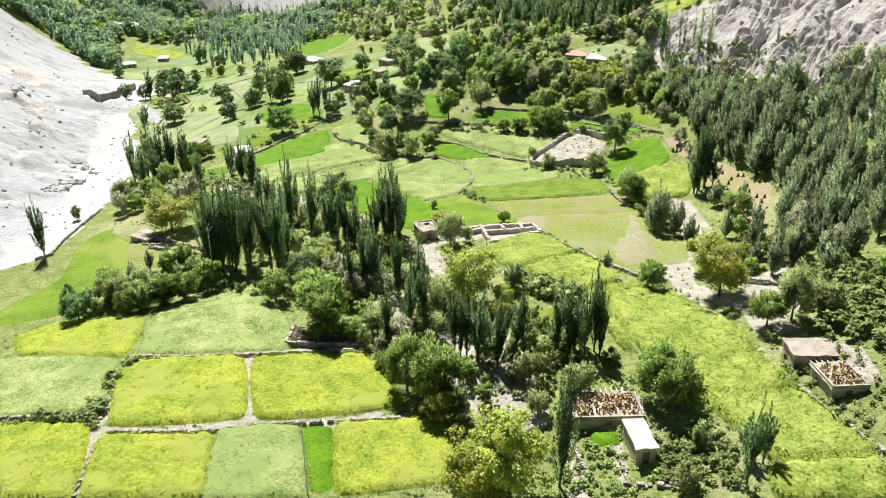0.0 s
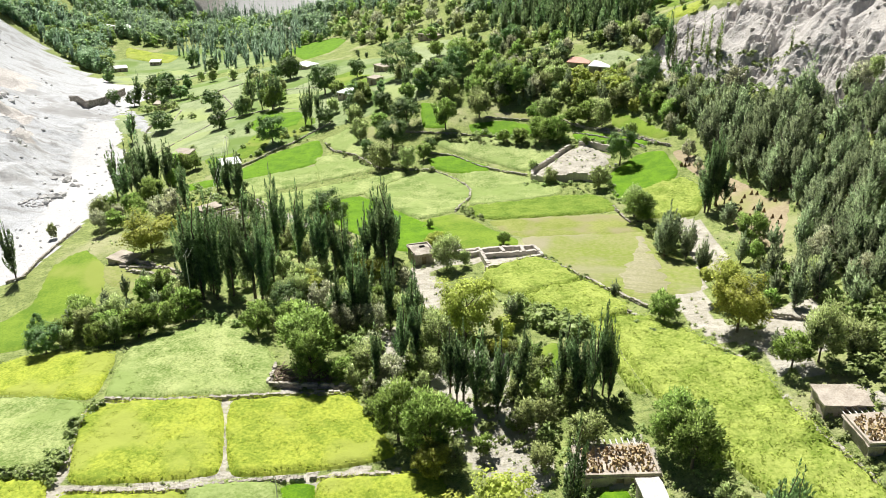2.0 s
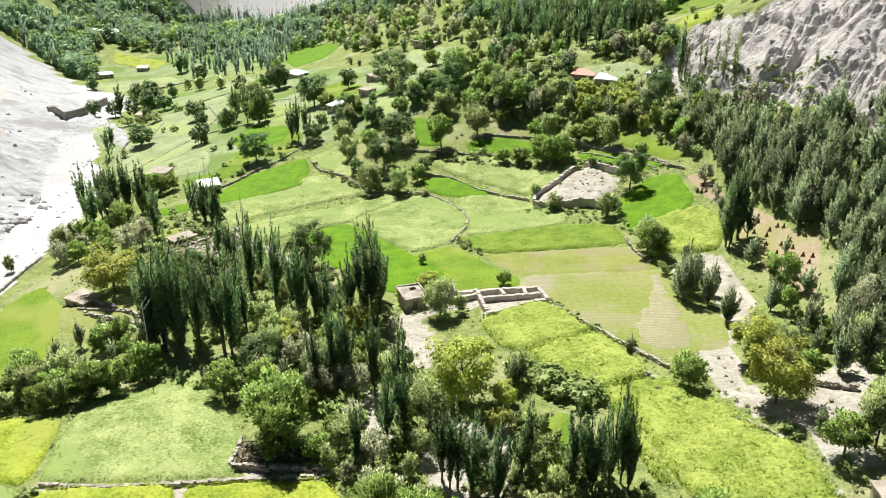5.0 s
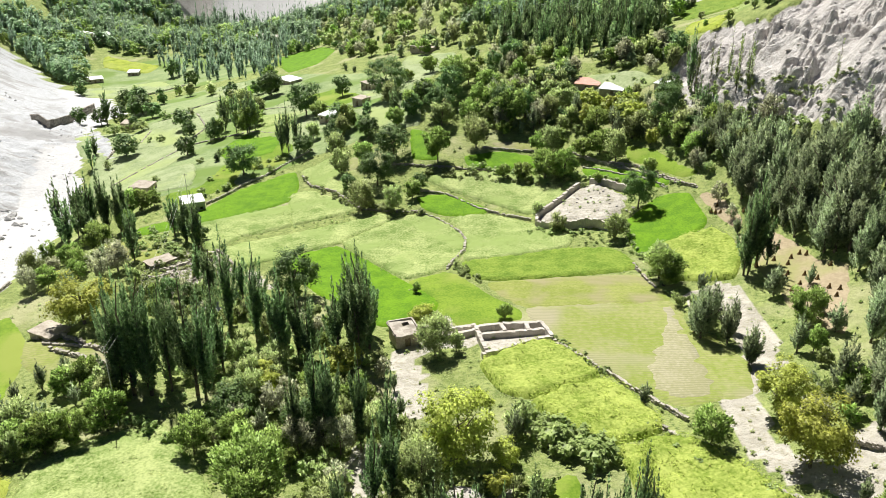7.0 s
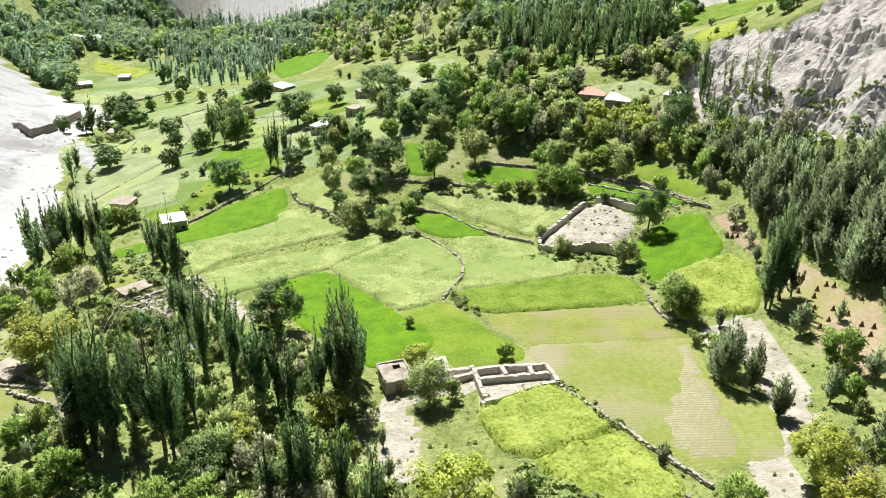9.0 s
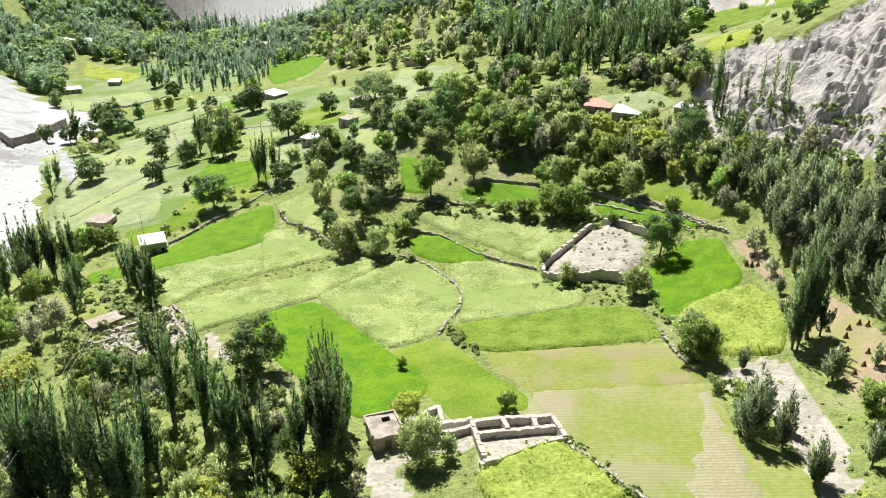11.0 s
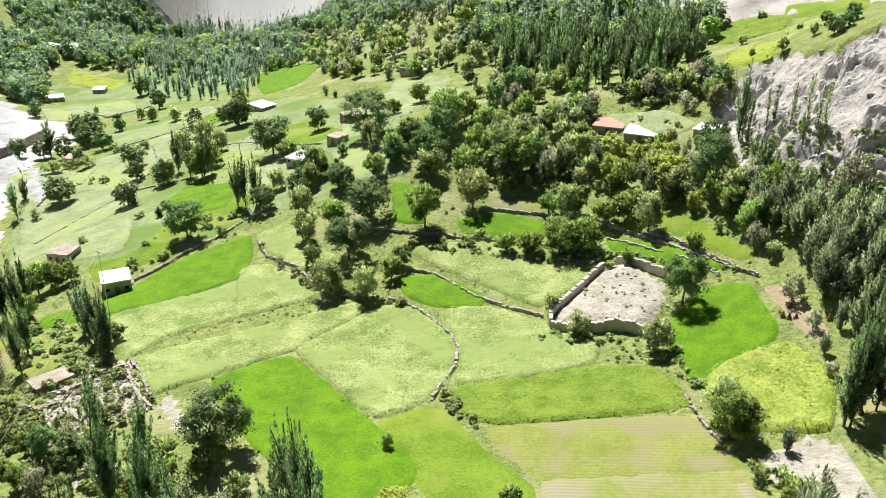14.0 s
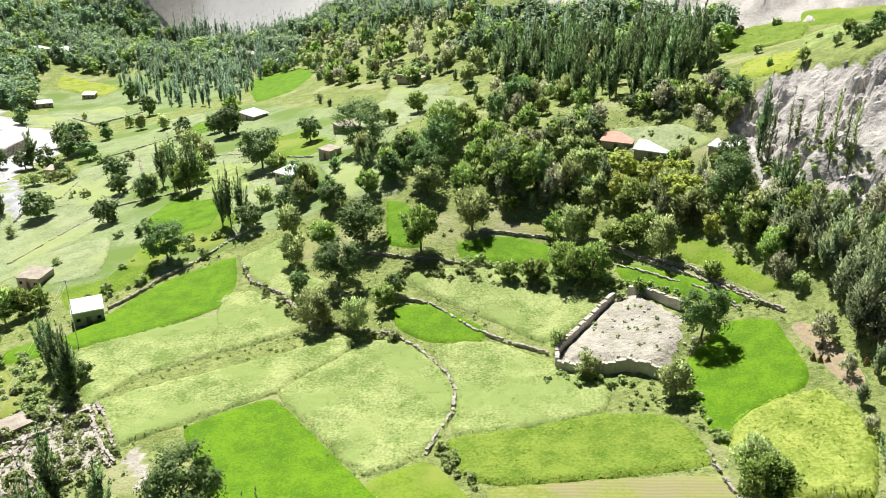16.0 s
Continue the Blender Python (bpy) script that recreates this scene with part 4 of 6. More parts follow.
def tree(kind, x, y, tall, group="trees of the valley"):
    wide = 1.0
    number = random.randrange(4)
    leaf = 0.00165 * math.hypot(60, max(82, y - 97)) * {"aspen": 1.0, "bush": 1.1, "sapling": 0.75}.get(kind, 0.88) * (1.0 if abs(x) < 90 else 1.4)
    fine = min(range({"poplar": 0, "sapling": 0, "aspen": 2}.get(kind, 3), len(LEAF_SIZES)), key=lambda i: abs(math.log(LEAF_SIZES[i] * tall / leaf)))
    trunk, crown = tree_model(kind, number, fine)
    base = new(TREE_NAME[kind])
    for name, me in (("trunk", trunk), ("crown", crown)):
        ob = new(name, me)
        ob.parent = base
    if kind in ("poplar", "sapling"):
        wide *= min(1.6, max(0.92, (14.0 / tall) ** 0.6)) * random.uniform(0.75, 1.15) * (0.8 if y < 132 else 1.0)
    else:
        wide *= random.uniform(0.72, 1.15)
    base.matrix_basis = Matrix.LocRotScale((x, y, ground_z(x, y)), Euler((random.uniform(-0.03, 0.03), random.uniform(-0.03, 0.03), random.uniform(0, 6.28))), (tall * wide * random.uniform(0.9, 1.1), tall * wide, tall))
    words, sort = TREE_WORDS[kind]
    return tagged(base, words, sort, group)


def plant(kind, places):
    for x, y, tall in places:
        tree(kind, x, y, tall)
        if kind == "poplar" and y < 200 and random.random() < (0.2 if y < 128 else 0.3):
            tree(kind, x + random.uniform(-2.2, 2.2), y + random.uniform(-1.5, 2.5), tall * random.uniform(0.6, 0.95))


MIXES = {
    "under": ("willow", "bush", "apricot", "oleaster", "bush", "aspen", "apricot", "bush"), "bushes": ("bush",),
    "mid_mix": ("walnut", "apricot", "willow", "aspen", "willow", "bush", "willow", "bush", "aspen", "oleaster", "aspen", "apricot", "oleaster", "bush"),
    "foot_mix": ("walnut", "apricot", "willow", "aspen", "oleaster"),
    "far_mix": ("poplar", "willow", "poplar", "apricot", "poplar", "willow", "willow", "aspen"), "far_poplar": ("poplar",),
}


def scatter(count, corners, apart):
    xs, ys = [p[0] for p in corners], [p[1] for p in corners]
    got, tries = [], 0
    while len(got) < count and tries < count * 40:
        tries += 1
        p = (random.uniform(min(xs), max(xs)), random.uniform(min(ys), max(ys)))
        if inside(p, corners) and all((p[0] - q[0]) ** 2 + (p[1] - q[1]) ** 2 > apart ** 2 for q in got):
            got.append(p)
    return got


def clear_of_houses(p):
    """Keeps a little open ground at and before each house."""
    return all(abs(p[0] - x * (p[1] / y)) > w * 0.5 + 1.5 or not -(3 + 0.008 * y) < p[1] - y < 5 for x, y, w in HOUSES)


def grove(kind, count, tall, corners):
    kinds = MIXES.get(kind, (kind,))
    spots = [p for p in scatter(count, corners, 0.8 if kind == "bushes" else 3.7 if kind == "aspen" else 2.8) if clear_of_houses(p)]
    if kind.startswith("far"):
        far_wood(kinds, spots, tall)
        return
    if kind == "bushes":
        shrub_row(spots, tall)
        return
    spots = [p for p in spots if not any(inside(p, f) for f in FIELD_LINES) and not (random.random() < 0.7 and any(z == "earth" and inside(p, line) for z, line in LAND))]
    for x, y in spots:
        k = random.choice(kinds)
        high = tall * (random.uniform(0.5, 1.3) if k == "aspen" else random.uniform(0.6, 1.3)) * (1.6 if k == "poplar" and len(kinds) > 1 else 1)
        tree(k, x, y, min(high, 2.6) if k == "bush" else high)


def spread(kind, count, size, spots, tall, name, words, sort, tallest=1.0, sink=0.05, low=0.4, high=1.25, look_like=None):
    """Many crowns of one kind grown into one another, as one mesh."""
    models = [crown_points(kind, count, size, 50 + s) for s in range(4)]
    allv, alln = [], []
    for x, y in spots:
        h, a = tall * tallest * random.uniform(low, high), random.uniform(0, 6.28)
        r = np.array([[math.cos(a), -math.sin(a), 0], [math.sin(a), math.cos(a), 0], [0, 0, 1]])
        v, facing = models[random.randrange(4)]
        allv.append((v * h * np.array([0.62, 0.62, 1.0] if kind == "poplar" else [1.0, 1.0, 1.0])) @ r.T + np.array([x, y, ground_z(x, y) - sink]))
        alln.append(facing @ r.T)
    if allv:
        me = leaf_mesh(name, np.concatenate(allv), np.concatenate(alln), LEAF[look_like or kind])
        tagged(new(name, me), words, sort, kind="stuff")


def shrub_row(spots, tall):
    """Low shrubs grown into one another along a bank."""
    spread("bush", 210, 0.145, spots, tall, "shrub_row", "row of low green shrubs along a field bank", "shrubs")


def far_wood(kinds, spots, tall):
    """Distant trees that nobody could count, joined into one wood per leaf colour. All but the apricots take leaves
    with haze in their colour.
    """
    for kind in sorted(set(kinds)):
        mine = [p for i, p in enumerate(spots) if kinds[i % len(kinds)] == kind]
        spread(kind, 260 if kind == "poplar" else 380, {"poplar": 0.04, "aspen": 0.052}.get(kind, 0.072), mine, tall, "distant_wood", "distant wood of poplars, leaves tinted blue-green for haze" if kind == "poplar" else "distant wood of mixed green trees on the valley floor", "wood",
               1.5 if kind == "poplar" and len(kinds) > 1 else 1.0, 0.3, 0.5, 1.35, {"poplar": "hazed_poplar", "apricot": "apricot"}.get(kind, "mixed"))


plant('walnut', [(-64.9, 246.7, 10.8), (-91.0, 275.6, 7.6), (-117.8, 291.2, 8.9), (-99.2, 300.8, 6.8), (-58.4, 299.9, 13.6), (-25.8, 230.2, 10.5), (-9.7, 271.0, 11.9), (-30.2, 291.7, 14.4), (-49.4, 320.2, 8.7), (-83.1, 349.7, 9.8), (-140.0, 359.3, 10.1), (-202.6, 433.4, 9.1), (3.2, 294.8, 8.8), (9.2, 306.8, 10.7), (6.0, 258.0, 11.3), (12.0, 258.6, 9.3), (45.3, 237.9, 11.3), (34.5, 206.4, 10.8), (-23.0, 243.3, 10.2), (-33.0, 228.7, 5.5), (-42.5, 261.2, 8.2), (-20.1, 265.8, 7.2), (-14.7, 225.1, 5.4), (18.9, 272.7, 7.7), (-31.9, 259.6, 7.1), (-33.0, 168.1, 11.0), (-70.8, 120.2, 6.2), (-76.7, 128.7, 4.3)])
plant('apricot', [(25.4, 88.6, 8.6)])
plant('walnut', [(47.6, 245.5, 8.5), (-42.7, 271.7, 10.1), (-33.3, 261.9, 7.5), (-17.4, 272.3, 9.0), (-12.0, 262.4, 10.7), (-50.5, 258.5, 7.1), (-106.4, 316.3, 8.1), (-86.5, 288.8, 8.2), (-144.4, 366.7, 11.7), (-156.1, 379.1, 10.1), (-140.6, 339.0, 8.9), (-82.6, 348.8, 11.8), (-102.8, 361.2, 8.1), (-141.7, 384.4, 7.8), (75.9, 266.5, 4.4), (81.7, 271.9, 4.5), (78.3, 267.6, 3.8), (-55.5, 167.2, 6.0), (-51.4, 166.1, 5.1), (-61.1, 200.8, 4.2), (-142.5, 356.3, 8.0), (-131.3, 347.9, 7.4), (-158.4, 342.1, 7.7), (-149.8, 342.1, 7.7), (-131.6, 331.3, 5.6), (-146.5, 437.6, 10.0), (-174.1, 484.1, 11.3), (-90.9, 358.9, 7.0)])
plant('aspen', [(50.0, 187.0, 4.2), (54.0, 206.6, 9.5), (55.6, 202.0, 10.5), (58.4, 201.6, 11.0), (58.2, 195.6, 9.0)])
plant('oleaster', [(49.6, 200.2, 4.6), (50.2, 192.4, 3.6), (54.8, 195.4, 5.5), (49.0, 181.8, 3.0)])
plant('poplar', [(17.4, 102.0, 13.6), (-95.6, 215.6, 14.5), (-92.0, 213.0, 16.0), (-88.6, 213.8, 15.0), (-85.6, 216.4, 13.5)])
plant('bush', [(15.0, 99.6, 2.4), (12.2, 101.2, 2.8), (18.6, 100.2, 2.6), (9.0, 109.4, 3.0), (11.8, 106.4, 2.4), (14.6, 105.0, 2.6)])
plant('walnut', [(-32.6, 129.2, 7.0), (-22.2, 125.5, 6.7)])
plant('apricot', [(-16.3, 221.3, 5.0), (-11.2, 239.3, 10.7), (-39.8, 270.6, 8.5), (-31.0, 244.1, 6.7), (-19.1, 332.5, 7.1), (-26.4, 321.4, 5.3), (-17.0, 273.9, 7.7), (5.6, 229.1, 4.7), (10.2, 228.5, 5.2), (15.6, 227.4, 8.4), (20.3, 226.7, 8.9), (14.5, 241.6, 5.6), (19.9, 240.8, 6.7), (25.6, 235.8, 5.9), (29.7, 236.0, 7.0), (45.4, 231.8, 6.6), (46.7, 226.0, 6.4), (-1.3, 265.8, 7.7), (-4.3, 284.6, 8.2), (-11.1, 169.1, 2.6), (4.4, 157.2, 3.4), (-25.4, 112.7, 10.0), (-35.8, 122.2, 6.4), (-10.3, 95.3, 9.4), (24.0, 92.2, 8.7), (-67.5, 126.0, 6.7), (-61.3, 124.0, 5.8), (-56.3, 123.4, 6.4)])
plant('apricot', [(-53.3, 125.0, 6.4), (-50.0, 128.2, 6.6), (28.4, 121.2, 5.8), (41.2, 103.6, 6.5), (33.2, 171.6, 7.6), (50.2, 151.2, 7.6), (-6.1, 91.7, 10.7), (-8.4, 280.2, 11.3), (-3.6, 256.1, 7.6), (2.5, 262.0, 9.0), (7.4, 255.6, 11.3), (-20.9, 267.4, 8.1), (-24.1, 261.3, 6.6), (-52.5, 292.4, 6.2), (-75.4, 288.5, 10.8), (-75.5, 298.2, 8.1), (-91.7, 382.9, 8.5), (39.0, 220.8, 4.3), (27.5, 220.4, 3.3), (26.9, 264.2, 2.8), (30.8, 260.4, 3.2), (36.5, 256.9, 2.9), (39.1, 256.3, 3.6), (48.9, 248.1, 4.0), (45.8, 251.2, 2.5), (-24.3, 108.8, 9.2), (67.7, 272.7, 3.5), (63.4, 280.0, 2.7)])
plant('apricot', [(80.4, 282.9, 3.6), (-86.1, 227.5, 6.2), (-83.5, 229.1, 5.0), (-88.3, 225.1, 7.3), (-83.1, 211.9, 6.8)])
plant('willow', [(-27.9, 216.3, 7.8), (-20.2, 214.0, 7.6), (-1.4, 244.9, 9.7), (-85.3, 289.9, 8.0), (32.8, 230.4, 8.5), (27.8, 194.0, 5.7), (33.0, 174.9, 7.5), (35.0, 173.0, 5.0), (12.7, 207.4, 4.3), (16.6, 199.3, 4.8), (-36.5, 239.7, 7.3), (44.8, 104.2, 9.0), (5.4, 125.0, 5.1), (-6.1, 115.4, 7.6), (-31.3, 133.0, 6.5), (-33.7, 131.2, 5.4), (48.9, 103.8, 6.3), (-89.5, 181.3, 8.2), (-99.3, 177.2, 4.1), (-40.4, 251.7, 8.1), (-71.6, 259.8, 2.8), (-40.6, 265.2, 6.9), (-50.0, 270.0, 5.7), (-28.3, 282.6, 7.2), (-11.0, 257.1, 7.7), (13.7, 261.2, 9.0), (18.2, 254.5, 8.7), (22.2, 259.6, 7.6)])
plant('willow', [(18.2, 239.4, 8.3), (48.3, 229.3, 7.5), (40.4, 235.4, 4.5), (23.2, 266.3, 5.6), (19.0, 266.7, 6.3), (28.9, 263.8, 3.0), (41.0, 254.8, 4.2), (25.7, 266.4, 2.8), (34.0, 258.4, 2.4), (-3.2, 146.6, 3.6), (-6.4, 145.6, 7.2), (-37.0, 144.4, 5.3), (-30.6, 144.0, 4.8), (-31.4, 150.5, 4.5), (-26.4, 151.8, 4.0), (-43.8, 153.0, 4.1), (-32.3, 138.3, 5.5), (-39.9, 149.4, 4.0), (-13.2, 122.9, 6.0), (-32.5, 136.3, 6.6), (-29.4, 140.5, 5.6), (-21.7, 131.0, 5.3), (-43.3, 142.1, 5.1), (6.1, 96.9, 5.2), (-2.9, 89.1, 4.2), (7.8, 90.0, 4.2)])
plant('willow', [(27.3, 81.9, 4.2), (23.9, 74.9, 4.1), (13.3, 93.7, 5.5), (9.2, 101.9, 4.8), (25.8, 95.4, 4.5), (72.8, 334.3, 3.4), (82.5, 333.9, 3.8), (68.0, 302.9, 2.8), (77.9, 291.6, 2.3), (74.5, 273.7, 3.3), (-132.9, 396.3, 6.7), (-119.4, 385.5, 6.5), (-143.6, 410.1, 6.1), (-95.8, 344.7, 7.5), (-86.7, 326.8, 8.8), (-91.6, 318.6, 8.6), (-78.9, 316.7, 6.8), (-178.8, 442.3, 4.7)])
plant('poplar', [(-55.6, 261.5, 15.6), (-57.9, 262.7, 13.4), (-53.3, 262.8, 13.3), (-80.1, 292.5, 16.0), (-75.0, 289.1, 16.5), (-86.4, 300.5, 14.3), (-73.6, 291.5, 13.7), (-26.2, 278.2, 8.2), (52.9, 230.0, 9.7), (54.5, 229.5, 8.6), (52.4, 246.2, 16.0), (-69.6, 208.4, 6.4), (-60.7, 196.6, 13.1), (-64.5, 200.4, 11.0), (-19.0, 152.6, 17.2), (-20.6, 153.8, 15.4), (-17.8, 153.7, 13.9), (48.4, 173.1, 19.0), (49.7, 173.9, 15.7), (-50.0, 137.3, 20.6), (-47.3, 137.1, 21.4), (-54.1, 140.8, 18.9), (-46.5, 141.8, 18.0), (-40.3, 136.6, 20.4), (-39.8, 142.9, 17.1), (-40.4, 153.5, 20.5), (-35.8, 152.3, 17.5), (-30.0, 145.5, 16.8)])
plant('poplar', [(-52.0, 138.0, 19.0), (-44.6, 138.0, 18.5), (-48.8, 139.4, 20.0)])
plant('poplar', [(-27.3, 145.2, 15.4), (-17.9, 144.5, 19.2), (-21.0, 144.7, 14.4), (-16.7, 147.9, 14.6), (-20.8, 126.0, 15.3), (-18.3, 124.7, 14.7), (-14.3, 122.4, 15.6), (-10.4, 119.1, 15.3), (-22.9, 123.7, 12.7), (-99.3, 211.4, 15.6), (-95.6, 212.4, 15.6), (-92.5, 213.4, 15.6), (-89.4, 214.3, 15.6), (-85.3, 213.0, 14.1), (-91.7, 207.4, 12.5), (-69.1, 205.2, 11.6), (-64.8, 200.4, 11.9), (-61.3, 197.9, 10.5), (-93.5, 204.2, 13.7), (-14.6, 107.1, 10.9), (-11.4, 112.1, 12.9), (-9.5, 113.4, 12.1), (-4.0, 104.8, 12.3), (-2.1, 103.7, 13.0), (-0.3, 102.6, 12.9), (2.6, 101.4, 13.6), (6.3, 106.7, 11.1), (11.2, 104.1, 12.9)])
plant('poplar', [(13.2, 102.8, 12.8), (15.3, 102.6, 14.3), (16.8, 103.5, 15.5), (47.7, 171.6, 18.8), (9.7, 76.6, 19.9), (30.7, 74.6, 13.2), (-95.1, 153.7, 14.6), (33.5, 77.9, 8.7), (-148.5, 344.6, 15.2), (-130.5, 295.4, 10.3), (-125.4, 281.9, 11.4), (-25.5, 267.2, 10.1), (-35.1, 280.6, 5.8), (-76.8, 261.0, 2.8), (52.2, 234.1, 10.7), (53.0, 231.6, 9.5), (-53.0, 175.1, 9.7), (-48.6, 169.3, 11.0), (-42.2, 167.1, 10.0), (-75.8, 198.6, 11.4), (-72.5, 190.9, 11.8)])
plant('yellowing', [(38.0, 126.6, 8.2), (28.3, 249.0, 7.3), (37.8, 242.2, 8.1), (34.1, 252.1, 5.9), (-2.2, 120.1, 12.5), (-68.9, 160.9, 10.9), (-29.9, 134.9, 4.4), (3.5, 119.0, 4.3), (-5.5, 93.7, 4.5), (37.6, 115.2, 10.8), (3.6, 74.4, 13.1), (-0.4, 74.7, 9.7), (38.0, 248.2, 7.1), (40.7, 242.4, 4.7), (48.2, 232.8, 5.5), (29.1, 257.1, 6.3), (41.3, 232.1, 4.5), (-9.0, 154.9, 4.8), (-31.1, 136.8, 5.7), (-19.4, 141.7, 5.1), (2.7, 114.2, 3.8), (-5.6, 88.9, 5.8), (-30.5, 136.1, 5.5)])
plant('aspen', [(33.6, 173.4, 7.4), (39.1, 168.6, 4.5), (36.4, 153.9, 8.9), (34.1, 152.8, 6.5), (55.1, 163.5, 4.1), (49.3, 162.7, 6.0), (46.4, 143.7, 7.3), (53.4, 153.9, 4.6), (53.1, 147.6, 5.4), (38.0, 148.7, 7.6), (38.7, 140.6, 7.2), (34.4, 150.3, 12.1), (39.8, 152.4, 6.9), (39.3, 141.3, 6.5), (5.0, 123.4, 6.2), (1.0, 107.5, 6.4), (22.1, 130.3, 4.1), (40.6, 108.7, 3.5)])
plant('sapling', [(60.0, 240.4, 12.2), (60.3, 233.6, 13.8), (62.3, 230.5, 13.5), (57.5, 245.9, 12.7), (58.9, 246.1, 9.5), (55.0, 261.2, 9.2), (52.4, 244.3, 9.7), (63.1, 235.4, 11.2), (75.4, 215.7, 8.9), (53.1, 242.9, 13.2)])
plant('bush', [(-92.0, 251.6, 1.9), (-67.0, 237.5, 2.0), (-82.3, 262.1, 2.0), (-62.8, 252.3, 2.6), (-57.7, 247.9, 2.3), (-111.1, 304.1, 2.7), (-77.6, 267.2, 2.5), (-119.6, 280.5, 3.1), (-134.8, 320.0, 4.3), (-132.2, 325.4, 3.6), (-125.9, 323.7, 4.3), (-123.0, 340.7, 3.8), (-114.6, 330.6, 4.0), (-112.5, 338.6, 3.8)])
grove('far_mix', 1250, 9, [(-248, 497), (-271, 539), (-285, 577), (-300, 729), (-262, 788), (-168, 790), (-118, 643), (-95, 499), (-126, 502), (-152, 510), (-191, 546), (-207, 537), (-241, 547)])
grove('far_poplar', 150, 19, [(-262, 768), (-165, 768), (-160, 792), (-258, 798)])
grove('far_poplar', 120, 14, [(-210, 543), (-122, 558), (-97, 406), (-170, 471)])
grove('mid_mix', 190, 7, [(-112, 579), (-111, 609), (-45, 516), (-2, 441), (1, 338), (-21, 361), (-31, 377), (-67, 419)])
grove('poplar', 88, 15.5, [(-7, 391), (9, 375), (27, 363), (61, 329), (56, 284), (40, 284), (24, 298), (8, 347)])
grove('foot_mix', 34, 6, [(-2, 325), (8, 347), (24, 331), (30, 302), (26, 290), (7, 295)])
grove('foot_mix', 16, 6, [(35, 285), (45, 280), (55, 280), (55, 269), (49, 268), (37, 280)])
grove('foot_mix', 24, 7, [(5, 357), (60, 321), (58, 300), (8, 347)])
grove('mid_mix', 78, 6.5, [(2, 295), (26, 280), (25, 256), (46, 243), (53, 226), (52, 218), (44, 231), (26, 246), (1, 251)])
grove('mid_mix', 26, 6, [(-62, 391), (-24, 303), (-22, 272), (-38, 293)])
grove('mid_mix', 28, 6, [(40, 300), (53, 269), (51, 255), (39, 274)])
grove('aspen', 76, 12, [(48, 197), (53, 198), (62, 194), (70, 186), (62, 164), (59, 171), (56, 177), (54, 184)])
grove('aspen', 46, 8.5, [(43, 123), (48, 118), (57, 115), (65, 134), (59, 140), (47, 131)])
grove('under', 70, 4.5, [(-41, 124), (-36, 132), (-29, 141), (-22, 145), (-15, 144), (-8, 130), (-7, 116), (-11, 100), (-15, 100), (-20, 108), (-19, 116), (-33, 124)])
grove('under', 60, 4.0, [(-16, 108), (-7, 116), (9, 115), (12, 107), (10, 96), (4, 91), (-6, 91), (-12, 97)])
grove('under', 38, 4.0, [(-46, 160), (-36, 168), (-26, 159), (-19, 142), (-16, 123), (-30, 122), (-41, 140)])
grove('willow', 9, 5.0, [(-71, 122), (-72, 137), (-68, 144), (-53, 141), (-47, 127), (-54, 120), (-64, 120)])
grove('apricot', 12, 5.5, [(-71, 122), (-72, 137), (-68, 144), (-53, 141), (-47, 127), (-54, 120), (-64, 120)])
grove('aspen', 12, 5, [(-71, 122), (-72, 137), (-68, 144), (-53, 141), (-47, 127), (-54, 120), (-64, 120)])
grove('under', 18, 6, [(-88, 174), (-97, 202), (-90, 210), (-73, 186), (-64, 163), (-81, 172)])
grove('under', 7, 3.5, [(33, 177), (38, 180), (38, 157), (40, 147), (38, 133), (33, 139)])
grove('under', 8, 4, [(43, 138), (50, 145), (48, 120), (42, 115), (40, 123)])
grove('under', 7, 4, [(29, 182), (31, 174), (39, 158), (31, 152), (32, 169)])
grove('bushes', 40, 1.6, [(-17, 235), (16, 228), (25, 223), (24, 219), (11, 225), (-15, 232)])
grove('bushes', 40, 1.6, [(-5, 237), (17, 231), (45, 213), (45, 211), (16, 228), (-5, 234)])
grove('bushes', 13, 1.2, [(-6, 185), (-4, 183), (1, 175), (0, 173), (-5, 180)])
grove('bushes', 13, 1.1, [(12, 152), (19, 141), (27, 129), (26, 128), (18, 138), (11, 149)])
grove('bushes', 26, 1.6, [(-65, 87), (-53, 86), (-54, 102), (-52, 101), (-50, 83), (-64, 85)])
grove('bushes', 30, 1.6, [(-47, 241), (-31, 221), (-13, 212), (-14, 210), (-30, 217), (-44, 233)])
grove('bushes', 34, 2.4, [(8, 129.5), (13, 123), (16.5, 121), (15, 117.5), (9, 121.5), (5.5, 128)])
grove('bushes', 16, 2.0, [(-67, 132), (-55, 134), (-50, 130), (-62, 127)])
grove('bushes', 14, 1.4, [(22, 127), (35, 110), (41, 109), (39, 106), (34, 108), (21, 123)])
grove('bushes', 10, 1.0, [(38, 96), (41, 89), (45, 78), (46, 75), (46, 77), (43, 89), (40, 95)])
grove('bushes', 17, 1.3, [(9, 198), (26, 196), (29, 180), (31, 181), (29, 197), (11, 201)])
grove('bushes', 18, 1.3, [(31, 202), (31, 191), (33, 183), (32, 182), (30, 189), (30, 201)])
grove('bushes', 36, 1.6, [(-124, 288), (-119, 316), (-72, 262), (-55, 257), (-70, 229), (-78, 229), (-71, 258), (-113, 305)])
grove('bushes', 30, 1.6, [(-73, 198), (-64, 200), (-50, 187), (-42, 175), (-52, 174), (-59, 175)])
grove('mid_mix', 12, 6, [(55, 134), (67, 127), (54, 95), (49, 99), (47, 112)])
grove('aspen', 70, 10, [(51, 184), (61, 183), (73, 176), (82, 165), (66, 125), (55, 134), (58, 167)])
